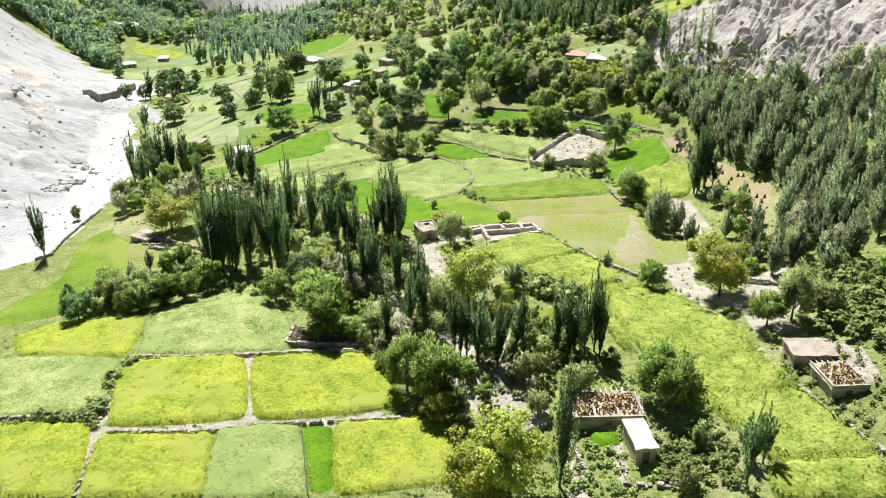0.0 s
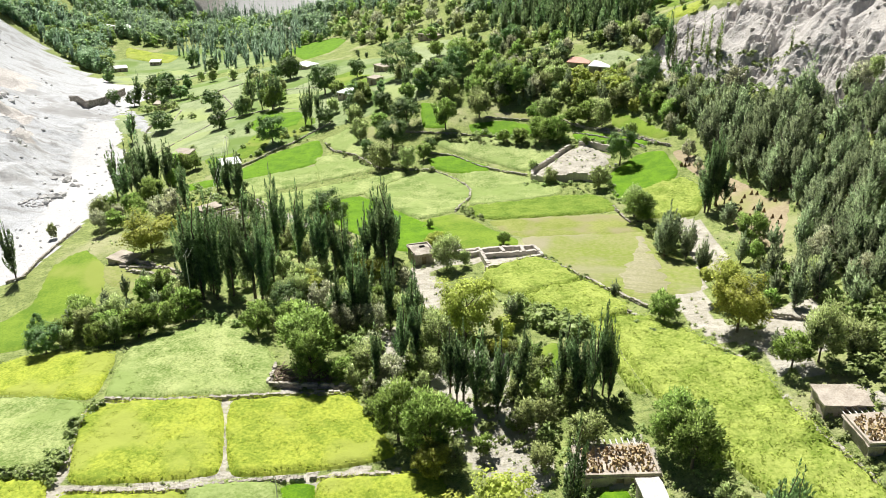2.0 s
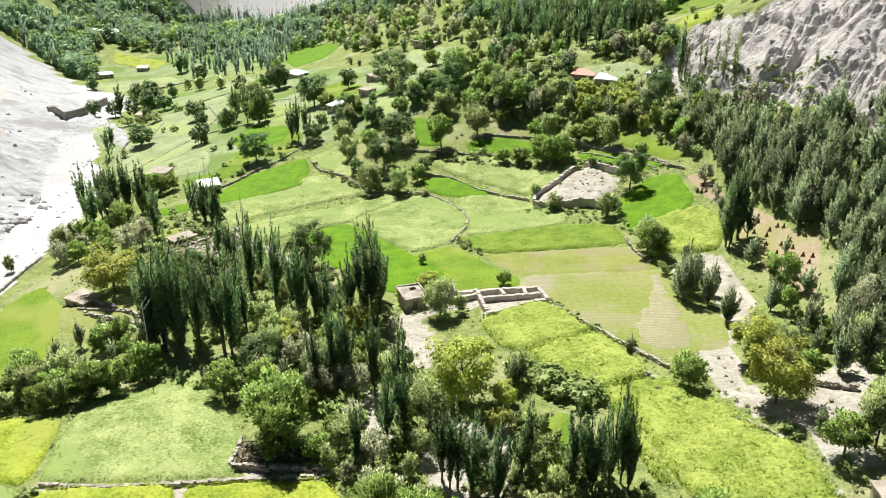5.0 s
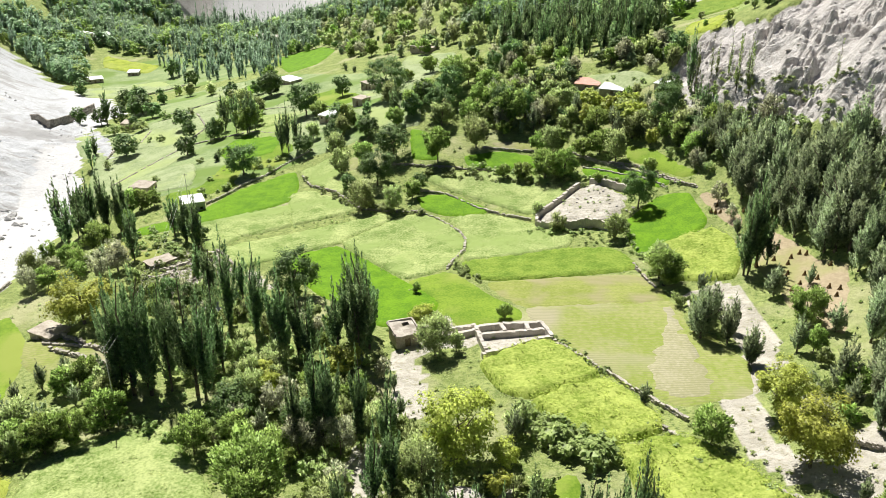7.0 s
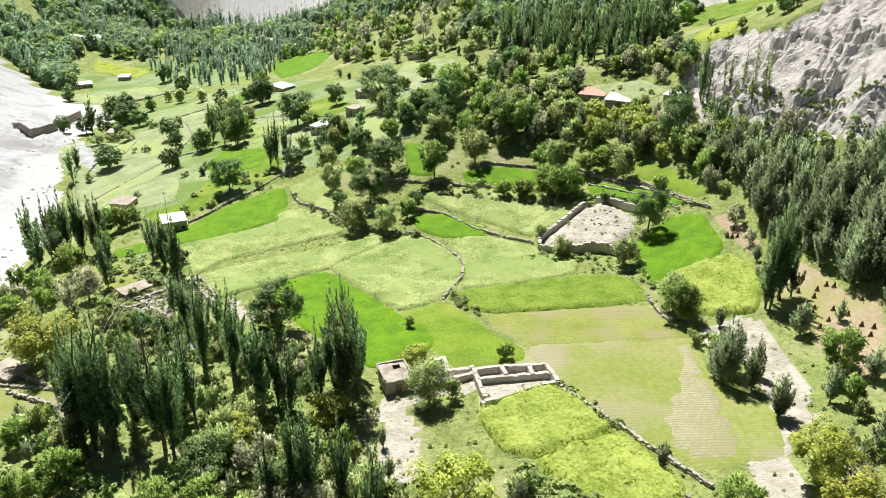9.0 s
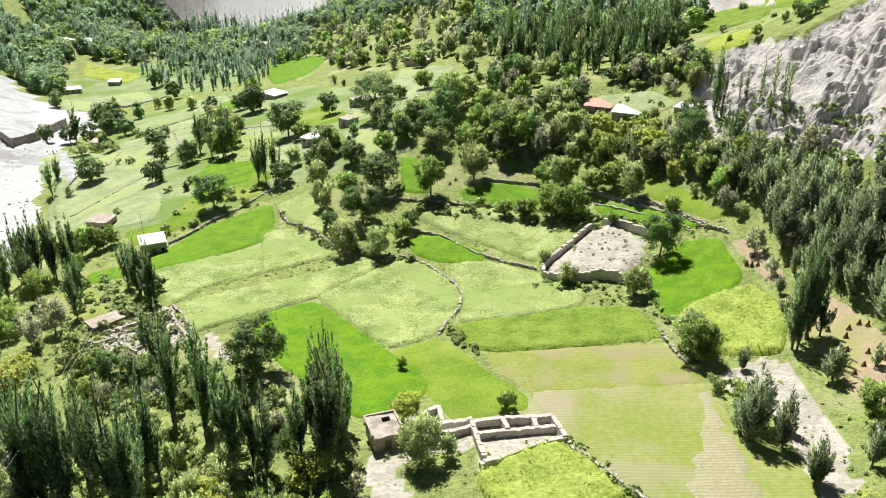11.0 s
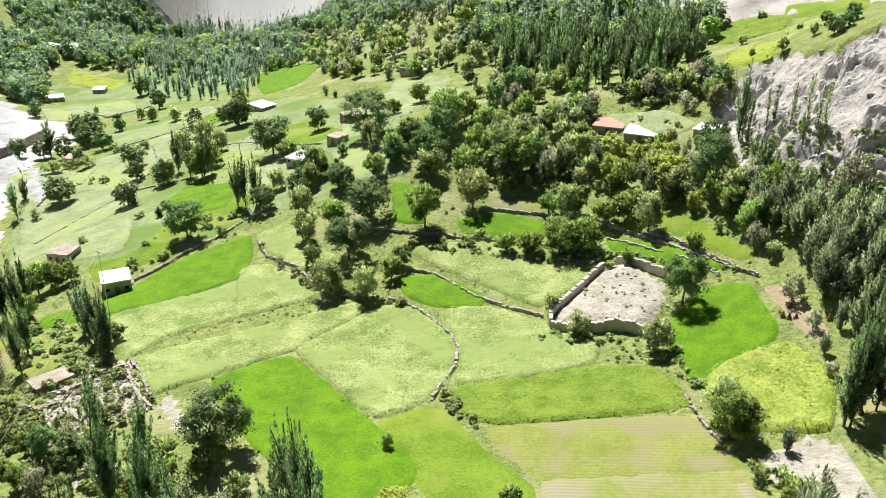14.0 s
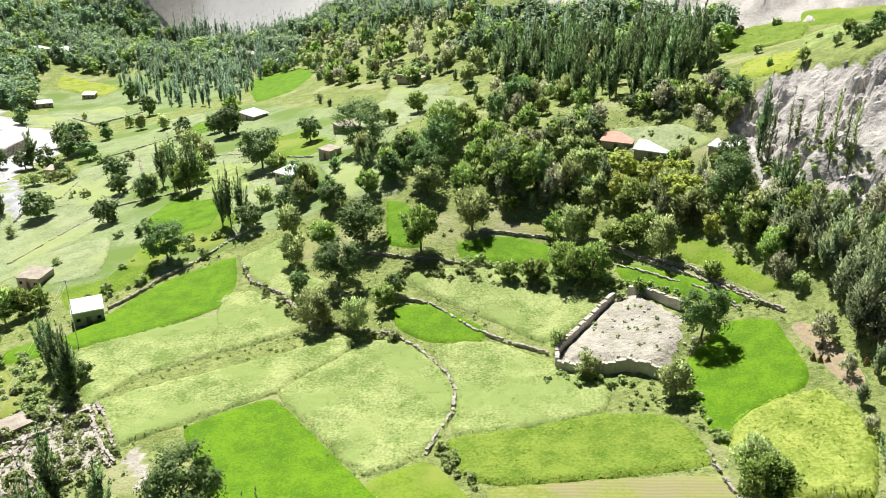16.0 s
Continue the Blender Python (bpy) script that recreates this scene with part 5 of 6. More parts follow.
grove('bushes', 60, 2.2, [(50, 120), (63, 118), (53, 93), (45, 99)])
grove('bushes', 40, 2.0, [(-58, 148), (-47, 154), (-22, 148), (-10, 122), (-16, 114), (-29, 114), (-49, 129)])
grove('mid_mix', 44, 6, [(47, 242), (56, 231), (65, 223), (60, 207), (53, 216)])
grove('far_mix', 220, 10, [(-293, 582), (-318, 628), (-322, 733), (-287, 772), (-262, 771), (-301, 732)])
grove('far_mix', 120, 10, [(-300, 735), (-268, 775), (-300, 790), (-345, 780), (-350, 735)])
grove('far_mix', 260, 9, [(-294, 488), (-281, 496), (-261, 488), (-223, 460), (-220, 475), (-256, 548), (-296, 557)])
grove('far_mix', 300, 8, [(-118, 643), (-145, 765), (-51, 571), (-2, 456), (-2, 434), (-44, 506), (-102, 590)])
grove('aspen', 26, 9, [(63, 175), (70, 171), (76, 165), (68, 145), (61, 153)])
grove('bushes', 40, 1.3, [(-4, 109), (4, 105), (12, 104), (12, 96), (8, 90), (1, 96)])
grove('bushes', 40, 1.4, [(-41, 153), (-30, 159), (-17, 148), (-13, 133), (-20, 129), (-33, 137)])
grove('aspen', 40, 9.5, [(74, 196), (84, 186), (96, 164), (84, 150), (72, 176)])
grove('mid_mix', 22, 6, [(72, 205), (88, 190), (99, 168), (93, 160), (76, 190)])
grove('aspen', 26, 8.5, [(49, 213), (53, 208), (57, 200), (64, 205), (62, 214), (56, 223), (50, 222)])
grove('aspen', 16, 8.5, [(53, 200), (56.5, 198), (61, 186), (57, 178), (53.5, 187)])
grove('under', 14, 5.0, [(43, 225), (50, 212), (54, 212), (52, 224), (47, 231)])
grove('aspen', 36, 10.5, [(61, 210), (65, 208), (74, 197), (70, 186), (62, 194), (52, 199)])
grove('bushes', 24, 1.5, [(56, 231), (64, 224), (67, 214), (66, 212), (59, 222)])
grove('bushes', 60, 1.0, [(57.5, 243), (64.8, 232), (73, 220.5), (79, 212.5), (78, 210.5), (72, 218), (64, 229.5), (57, 240)])
grove('bushes', 60, 1.9, [(52, 246), (60, 236), (66, 222), (75, 206), (72, 203), (62, 216), (54, 230)])
grove('bushes', 18, 1.0, [(58, 243), (66, 232), (73, 216), (73, 215), (65, 231), (58, 242)])
grove('bushes', 60, 1.2, [(22, 84), (31, 84), (31, 75), (22, 75)])
grove('bushes', 30, 0.9, [(11, 85), (18, 85), (17, 75), (10, 75)])
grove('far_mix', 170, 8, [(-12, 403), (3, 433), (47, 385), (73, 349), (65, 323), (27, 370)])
grove('bushes', 40, 1.5, [(-85, 212), (-73, 210), (-57, 191), (-54, 180), (-73, 191)])
grove('bushes', 26, 1.2, [(31, 273), (41, 268), (45, 259), (41, 260), (32, 270)])
grove('foot_mix', 14, 5, [(21, 286), (27, 280), (26, 271), (19, 270)])
grove('willow', 12, 4, [(-13, 116), (-4, 109), (9, 105), (8, 96), (-6, 98)])
grove('bushes', 30, 0.32, [(-57, 194), (-52, 202), (-43, 208), (-35, 213), (-28, 217), (-27, 216), (-34, 212), (-42, 207), (-52, 200), (-57, 193)])
grove('bushes', 16, 0.6, [(-29, 195), (-20, 183), (-11, 169), (-6, 159), (-6, 159), (-11, 168), (-20, 182), (-29, 194)])
grove('under', 24, 3.6, [(-72, 184), (-61, 174), (-50, 170), (-40, 169), (-34, 159), (-58, 160)])
grove('bushes', 50, 1.3, [(-73, 186), (-63, 177), (-51, 173), (-40, 169), (-34, 159), (-58, 160)])
grove('bushes', 14, 0.6, [(20, 195), (24, 196), (27, 191), (22, 188)])


# ---- walls and buildings ----
def block(bm, centre, size, turn=0.0, jitter=0.0, rng=random):
    """One box, corners a little off true."""
    c, s = math.cos(turn), math.sin(turn)
    vs = []
    for dz in (-0.5, 0.5):
        for dx, dy in ((-0.5, -0.5), (0.5, -0.5), (0.5, 0.5), (-0.5, 0.5)):
            x, y, z = dx * size[0], dy * size[1], dz * size[2]
            x, y, z = (v + rng.uniform(-jitter, jitter) for v in (x, y, z))
            vs.append(bm.verts.new((centre[0] + c * x - s * y, centre[1] + s * x + c * y, centre[2] + z)))
    for f in ((0, 3, 2, 1), (4, 5, 6, 7), (0, 1, 5, 4), (1, 2, 6, 5), (2, 3, 7, 6), (3, 0, 4, 7)):
        bm.faces.new([vs[i] for i in f])


def part(name, bm, material, parent=None, label=""):
    me = bpy.data.meshes.new(name)
    bm.to_mesh(me)
    bm.free()
    me.materials.append(material)
    ob = new(name, me)
    ob.parent = parent
    return tagged(ob, label)


def stone_wall(tall, line):
    """A dry wall of rough stones laid along a line on the ground."""
    bm = bmesh.new()
    for (ax, ay), (bx, by) in zip(line, line[1:]):
        long, turn = math.hypot(bx - ax, by - ay), math.atan2(by - ay, bx - ax)
        for course in range(max(1, round(tall / 0.42))):
            s = random.uniform(0, 0.3)
            while s < long:
                size = random.uniform(0.35, 0.8) * (1.4 if tall > 3 else 1)
                t = (s + size / 2) / long
                x, y = ax + (bx - ax) * t, ay + (by - ay) * t
                off = random.uniform(-0.16, 0.16)
                x, y = x - math.sin(turn) * off, y + math.cos(turn) * off
                if random.random() > 0.08 * (course + 1) or tall > 3:
                    block(bm, (x, y, ground_z(x, y) + 0.12 + course * 0.30), (size * 0.96, random.uniform(0.32, 0.55), 0.3), turn + random.uniform(-0.15, 0.15), 0.06)
                s += size
    ob = part("stone_wall", bm, STONE)
    tagged(ob, "rough dry stone retaining wall under the road" if tall > 3 else "rough dry stone wall along a field edge", "stone wall", "dry stone walls")


def ruin_wall(tall, line):
    """Thick roofless mud walls with crumbled tops."""
    bm = bmesh.new()
    for (ax, ay), (bx, by) in zip(line, line[1:]):
        long, turn = math.hypot(bx - ax, by - ay), math.atan2(by - ay, bx - ax)
        n = max(1, round(long / 0.6))
        for k in range(n):
            t = (k + 0.5) / n
            x, y = ax + (bx - ax) * t, ay + (by - ay) * t
            high = tall * random.uniform(0.9, 1.06)
            block(bm, (x, y, ground_z(x, y) + high / 2 - 0.3), (long / n + 0.12, 0.62, high + 0.6), turn, 0.06)
    tagged(part("ruin_wall", bm, PALE_MUD), "thick crumbling mud wall with an uneven top", "mud wall", "mud walls")


def panel(w, h, thick, holes):
    """An upright wall, w wide and h high, with openings (x0, x1, z0, z1) cut right through; it stands in the plane y = 0."""
    bm = bmesh.new()
    xs = sorted({-w / 2, w / 2, *(v for o in holes for v in o[:2])})
    zs = sorted({0.0 if h < 1 else -0.8, h, *(v for o in holes for v in o[2:])})
    vert = {}

    def at(i, j, k):
        if (i, j, k) not in vert:
            vert[i, j, k] = bm.verts.new((xs[i], (-0.5, 0.5)[k] * thick, zs[j]))
        return vert[i, j, k]

    def solid(i, j):
        if not (0 <= i < len(xs) - 1 and 0 <= j < len(zs) - 1):
            return False
        x, z = (xs[i] + xs[i + 1]) / 2, (zs[j] + zs[j + 1]) / 2
        return not any(a < x < b and c < z < d for a, b, c, d in holes)

    for i in range(len(xs) - 1):
        for j in range(len(zs) - 1):
            if not solid(i, j):
                continue
            bm.faces.new((at(i, j, 0), at(i + 1, j, 0), at(i + 1, j + 1, 0), at(i, j + 1, 0)))
            bm.faces.new((at(i, j, 1), at(i, j + 1, 1), at(i + 1, j + 1, 1), at(i + 1, j, 1)))
            for di, dj, a, b in ((-1, 0, (i, j), (i, j + 1)), (1, 0, (i + 1, j + 1), (i + 1, j)), (0, -1, (i + 1, j), (i, j)), (0, 1, (i, j + 1), (i + 1, j + 1))):
                if not solid(i + di, j + dj):
                    bm.faces.new((at(*a, 0), at(*b, 0), at(*b, 1), at(*a, 1)))
    return bm


def slab(w, d, thick, slope, rise, ragged_edge=1.0, hole=None):
    """A roof sheet with a slightly uneven top, in one piece."""
    bm = bmesh.new()
    nx, ny = max(2, int(w / 0.9)), max(2, int(d / 0.9))
    grid = [[[None] * (ny + 1) for _ in range(nx + 1)] for _ in range(2)]
    for i in range(nx + 1):
        for j in range(ny + 1):
            x, y = (i / nx - 0.5) * w, (j / ny - 0.5) * d
            z = rise + slope * (y + d / 2)
            if i in (0, nx) or j in (0, ny):
                x, y = x + random.uniform(-0.16, 0.1) * ragged_edge, y + random.uniform(-0.16, 0.1) * ragged_edge
            grid[0][i][j] = bm.verts.new((x, y, z))
            grid[1][i][j] = bm.verts.new((x, y, z + thick + random.uniform(-0.03, 0.03) * (1 + 2 * ragged_edge)))
    for i in range(nx):
        for j in range(ny):
            if (i, j) == hole:
                ring = [(i, j), (i + 1, j), (i + 1, j + 1), (i, j + 1)]
                for (a, b), (c, e) in zip(ring, ring[1:] + ring[:1]):
                    bm.faces.new((grid[0][c][e], grid[0][a][b], grid[1][a][b], grid[1][c][e]))
                continue
            for k in (0, 1):
                q = [grid[k][i][j], grid[k][i + 1][j], grid[k][i + 1][j + 1], grid[k][i][j + 1]]
                bm.faces.new(q if k else q[::-1])
    for i in range(nx):
        for j in (0, ny):
            bm.faces.new((grid[0][i][j], grid[0][i + 1][j], grid[1][i + 1][j], grid[1][i][j]))
    for j in range(ny):
        for i in (0, nx):
            bm.faces.new((grid[0][i][j], grid[0][i][j + 1], grid[1][i][j + 1], grid[1][i][j]))
    return bm


def house(name, label, x, y, turn, w, d, h, wall, roof, roof_label, over=0.25, slope=0.03, hole=None):
    """A one-room house: walls with real openings, a roof slab, a door leaf and window frames."""
    base = tagged(new(name), label, "house", "houses of the valley")
    z = sum(ground_z(x + a * w / 2, y + b * d / 2) for a in (-1, 0, 1) for b in (-1, 0, 1)) / 9 - (0.9 if h < 1.35 and y > 230 else 0.4 if h < 1.6 else 0.1)
    windows = [v for v in (-w * 0.33, w * 0.33) if w > 4.5]
    lintel = min(1.75, h - 0.22)
    if h < 1.9:
        windows = []
    holes = [(-0.45, 0.45, 0.0, lintel)] + [(v - 0.4, v + 0.4, 0.9, 1.6) for v in windows]
    for where, turned, long, cut in (((0, -d / 2 + 0.18), 0, w, holes), ((0, d / 2 - 0.18), 180, w, []), ((-w / 2 + 0.18, 0), 90, d - 0.724, []), ((w / 2 - 0.18, 0), -90, d - 0.724, [])):
        wall_ob = part("wall", panel(long, h, 0.36, cut), wall, base)
        wall_ob.matrix_basis = pose(where[0], where[1], 0, 0, 0, turned)
    part("roof", slab(w + 2 * over, d + 2 * over, 0.2, slope, h + 0.004, 0.0 if roof in (WHITE, RED) else 1.0, hole), roof, base, roof_label)
    bm = bmesh.new()
    block(bm, (0, -d / 2 + 0.22, lintel / 2), (0.86, 0.06, lintel))
    part("door", bm, TIMBER, base, "weathered timber door")
    for v in windows:
        frame_ob = part("window_frame", panel(0.78, 0.68, 0.08, [(-0.33, 0.33, 0.06, 0.62)]), TIMBER, base)
        frame_ob.matrix_basis = pose(v, -d / 2 + 0.1, 0.91)
        bm = bmesh.new()
        block(bm, (v, -d / 2 + 0.2, 1.25), (0.78, 0.03, 0.68))
        part("window_pane", bm, DARK, base, "dark window pane")
    base.matrix_basis = pose(x, y, z, 0, 0, turn)
    return base


def mud_hut(x, y, turn, w, d, h):
    return house("mud_hut", "small pale mud hut with a flat earth roof", x, y, turn, w, d, h, MUD, MUD, "flat earth roof")


def broken_hut(x, y, turn, w, d, h):
    base = house("broken_hut", "small mud hut with a hole in its flat earth roof", x, y, turn, w, d, h, MUD, WORN_MUD, "pale earth roof with a hole", hole=(2, 3))
    for a, b, long, turned in ((0, d / 2 + 0.1, w + 0.4, 0), (-w / 2 - 0.1, 0, d, 90), (w / 2 + 0.1, 0, d, 90)):
        rim = part("parapet", panel(long, 0.35, 0.25, []), WORN_MUD, base, "low crumbling rim")
        rim.matrix_basis = pose(a, b, h + 0.2, 0, 0, turned)
    return base


def lime_hut(x, y, turn, w, d, h):
    return house("lime_roofed_hut", "narrow mud hut with a whitened flat roof in a yard", x, y, turn, w, d, h, MUD, LIME, "whitened flat roof")


def mud_house(x, y, turn, w, d, h):
    return house("mud_house", "long pale mud house among distant trees", x, y, turn, w, d, h, MUD, PALE_MUD, "flat pale earth roof")


def white_hut(x, y, turn, w, d, h):
    return house("white_hut", "small hut with a bright white sheet roof beside a green field", x, y, turn, w, d, h, CONCRETE, WHITE, "white sheet roof", 0.15, 0.08)


def white_house(x, y, turn, w, d, h):
    return house("white_house", "village house with a bright white roof among trees", x, y, turn, w, d, h, MUD, WHITE, "white sheet roof", 0.3, 0.08)


def red_house(x, y, turn, w, d, h):
    return house("red_house", "village house with a faded red roof among trees", x, y, turn, w, d, h, MUD, RED, "faded red roof", 0.3, 0.1)


def sheaf(bm, x, y, z, long, thick, turn, lean):
    """A tied bundle of straw: a waisted six-sided bundle."""
    ax = Vector((math.cos(turn) * math.cos(lean), math.sin(turn) * math.cos(lean), math.sin(lean)))
    side = ax.cross(Vector((0, 0, 1))).normalized() if abs(ax.z) < 0.95 else Vector((1, 0, 0))
    up = ax.cross(side)
    rings = []
    for t, r in ((0, 1.0), (0.55, 0.5), (1.0, 0.95)):
        c = Vector((x, y, z)) + ax * long * t
        rings.append([bm.verts.new(c + (side * math.cos(1.047 * k) + up * math.sin(1.047 * k)) * thick * r * random.uniform(0.8, 1.2)) for k in range(6)])
    for a, b in zip(rings, rings[1:]):
        for k in range(6):
            bm.faces.new((a[k], a[(k + 1) % 6], b[(k + 1) % 6], b[k]))
    bm.faces.new(rings[0][::-1])
    bm.faces.new(rings[-1])


DRYING = []


def hay_roof(x, y, turn, w, d, h):
    base = house("hay_barn", "low mud barn with straw sheaves drying on its roof", x, y, turn, w, d, h, MUD, MUD, "flat roof with a low rim")
    if not DRYING:
        for k in range(5):
            bm = bmesh.new()
            sheaf(bm, 0, 0, 0, random.uniform(0.55, 0.9), random.uniform(0.15, 0.26), 0.0, random.uniform(0.5, 1.35))
            DRYING.append(bpy.data.meshes.new("straw_sheaf"))
            bm.to_mesh(DRYING[-1])
            bm.free()
            DRYING[-1].materials.append(STRAW)
    for k in range(int(w * d * 2.8)):
        bundle = new("straw_sheaf", DRYING[k % 5])
        bundle.parent = base
        bundle.matrix_basis = pose(random.uniform(-0.44, 0.44) * w, random.uniform(-0.42, 0.42) * d, h + 0.24, 0, 0, random.uniform(0, 360))
    for a, b, long, turned in ((0, -d / 2, w + 0.4, 0), (-w / 2, 0, d, 90), (w / 2, 0, d, 90)):
        rim = part("parapet", panel(long, 0.4, 0.3, []), MUD, base, "low mud rim")
        rim.matrix_basis = pose(a, b, h + 0.2, 0, 0, turned)
    for k in range(int(w / 0.75)):
        bm = bmesh.new()
        bmesh.ops.create_cone(bm, cap_ends=True, segments=6, radius1=0.09, radius2=0.06, depth=2.6, matrix=Matrix.Translation((-w / 2 + 0.4 + 0.75 * k, d / 2 + 0.35 + random.uniform(-0.2, 0.3), h + 0.1)) @ Matrix.Rotation(1.5708, 4, "X"))
        part("roof_beam", bm, PALE_POLE, base, "bare pale roof beam")
    return base


SHEAVES = []


def stook(x, y):
    """Sheaves leaned together into a small cone."""
    if not SHEAVES:
        for k in range(4):
            bm = bmesh.new()
            sheaf(bm, 0.42, 0, -0.05, random.uniform(1.1, 1.35), 0.2, math.pi, 1.22)
            me = bpy.data.meshes.new("sheaf")
            bm.to_mesh(me)
            bm.free()
            me.materials.append(SHEAF)
            SHEAVES.append(me)
    base = new("straw_stook")
    for k in range(7):
        ob = new("sheaf", random.choice(SHEAVES))
        ob.parent = base
        ob.matrix_basis = pose(0, 0, 0, 0, 0, k * 51.4 + random.uniform(-12, 12))
    base.matrix_basis = pose(x, y, ground_z(x, y) + 0.12, 0, 0, random.uniform(0, 360)) @ Matrix.Diagonal((0.75, 0.75, 0.72, 1.0))
    tagged(base, "small dark straw stook on bare reaped soil", "straw stook", "stooks in the reaped field")


def boulders(kind, count, corners, low, high):
    """Loose rocks strewn over stony ground."""
    ico = bmesh.new()
    bmesh.ops.create_icosphere(ico, subdivisions=1, radius=1.0)
    ball = np.array([v.co for v in ico.verts])
    tris = np.array([[v.index for v in f.verts] for f in ico.faces])
    ico.free()
    spots = scatter(count, corners, 0.0)
    vs, fs = [], []
    for k, (x, y) in enumerate(spots):
        s = low + (high - low) * random.random() ** 3
        shape = ball * np.random.uniform(0.65, 1.2, (len(ball), 1)) * np.random.uniform(0.6, 1.3, 3) * s * np.array([1, 1, 0.75])
        vs.append(shape + np.array([x, y, ground_z(x, y) + 0.1 * s]))
        fs.append(tris + k * len(ball))
    me = link_mesh("boulders", np.concatenate(vs).tolist(), np.concatenate(fs).tolist(), ROCKS[kind])
    tagged(new("boulders", me), "loose angular rocks strewn over the stony slope", "rocks", kind="stuff")


ROCKS = {
    "grey": surface("grey_loose_rock", (0.36, 0.355, 0.35), (0.60, 0.59, 0.58), 0.8, 5.0, 0.95, 0.6, 0.1, island=0.5),
    "brown": surface("brown_loose_rock", (0.30, 0.27, 0.245), (0.56, 0.53, 0.50), 0.8, 5.0, 0.95, 0.6, 0.1, island=0.5),
}
boulders("brown", 300, [(50, 262), (52, 243), (60, 224), (76, 203), (120, 190), (125, 208), (80, 222), (66, 234), (57, 262)], 0.15, 0.9)
boulders("brown", 160, [(61, 272), (79, 257), (110, 268), (120, 210), (76, 230), (62, 250)], 0.15, 0.8)
boulders("grey", 520, [(-125, 150), (-118, 215), (-150, 290), (-185, 340), (-200, 380), (-290, 480), (-330, 420), (-240, 280), (-180, 150)], 0.15, 1.2)
boulders("grey", 260, [(-98, 150), (-98, 180), (-108, 230), (-150, 335), (-170, 340), (-128, 240), (-118, 150)], 0.12, 0.6)
boulders("grey", 60, [(-121, 199), (-115, 202), (-115, 216), (-121, 212)], 0.4, 1.7)
boulders("grey", 24, [(-164, 276), (-152, 252), (-147, 252), (-158, 278)], 0.4, 1.9)
boulders("grey", 24, [(-196, 320), (-186, 306), (-182, 310), (-190, 325)], 0.5, 2.2)
boulders("grey", 30, [(-134, 240), (-118, 224), (-117, 228), (-131, 244)], 0.3, 1.5)
boulders("brown", 420, [(-68, 186), (-62, 194), (-56, 192), (-48, 181), (-53, 172), (-66, 171)], 0.1, 0.5)
boulders("brown", 70, [(11.5, 203.5), (24, 219), (33, 214), (36, 202), (27, 197)], 0.1, 0.45)


white_hut(-71.4, 224.0, 28, 5.3, 5.0, 2.7)
lime_hut(19.9, 82.5, 9, 2.4, 5.4, 2.3)
hay_roof(16.6, 89.8, 5, 9.2, 5.5, 1.2)
mud_hut(44.3, 95.4, 2, 5.6, 3.9, 1.5)
hay_roof(45.7, 89.2, 7, 4.5, 5.5, 1.2)
broken_hut(-11.6, 150.6, 22, 3.8, 4.4, 2.3)
mud_hut(-73.7, 157.8, -24, 5.2, 4.0, 1.3)
white_house(-46.7, 284.9, -31, 6.0, 6.0, 2.0)
red_house(30.4, 271.0, -21, 6.6, 6.0, 1.3)
white_house(36.6, 263.8, -23, 6.9, 6.0, 1.2)
white_house(49.0, 255.0, -36, 5.2, 5.0, 1.3)
white_house(-80.7, 372.2, -42, 9.5, 6.0, 1.8)
white_house(-261.9, 561.6, 66, 11.4, 9.0, 2.6)
white_house(-252.7, 571.5, 62, 15.9, 10.0, 3.0)
white_house(-212.1, 588.1, -11, 8.7, 9.0, 3.0)
mud_house(-140.0, 564.9, -22, 19.9, 9.0, 2.6)
white_house(-202.2, 497.2, 10, 5.9, 6.0, 2.0)
white_house(-215.8, 475.9, 33, 8.4, 6.0, 2.0)
mud_hut(-91.9, 243.1, -9, 5.1, 5.0, 2.4)
mud_hut(-133.9, 332.1, 2, 4.5, 5.0, 2.4)
mud_hut(-39.4, 324.0, -49, 6.8, 5.0, 2.4)
mud_hut(-39.1, 295.8, -35, 4.3, 4.0, 2.4)
mud_hut(-24.6, 381.5, -35, 10.7, 6.0, 2.0)
mud_hut(-65.2, 186.7, 51, 5.2, 3.0, 1.4)
ruin_wall(1.2, [(-0.3, 153.0), (3.5, 153.8), (7.7, 154.2), (10.2, 154.4)])
ruin_wall(1.0, [(0.8, 144.1), (4.6, 146.2), (7.7, 148.1), (11.5, 149.6)])
ruin_wall(1.2, [(-0.3, 153.0), (0.5, 148.8), (1.3, 145.5)])
ruin_wall(1.2, [(10.2, 154.4), (10.9, 151.9), (11.5, 149.6)])
ruin_wall(1.0, [(0.3, 150.4), (4.7, 151.2), (10.9, 152.2)])
ruin_wall(1.2, [(3.7, 153.8), (4.3, 151.3)])
ruin_wall(1.2, [(7.7, 154.2), (8.0, 151.9)])
ruin_wall(1.0, [(-5.3, 152.6), (-2.3, 153.4), (-0.4, 154.0)])
ruin_wall(1.0, [(-5.0, 150.6), (-2.6, 151.1), (-0.2, 152.3)])
ruin_wall(0.9, [(-6.2, 156.5), (-4.9, 157.4), (-4.2, 153.5)])
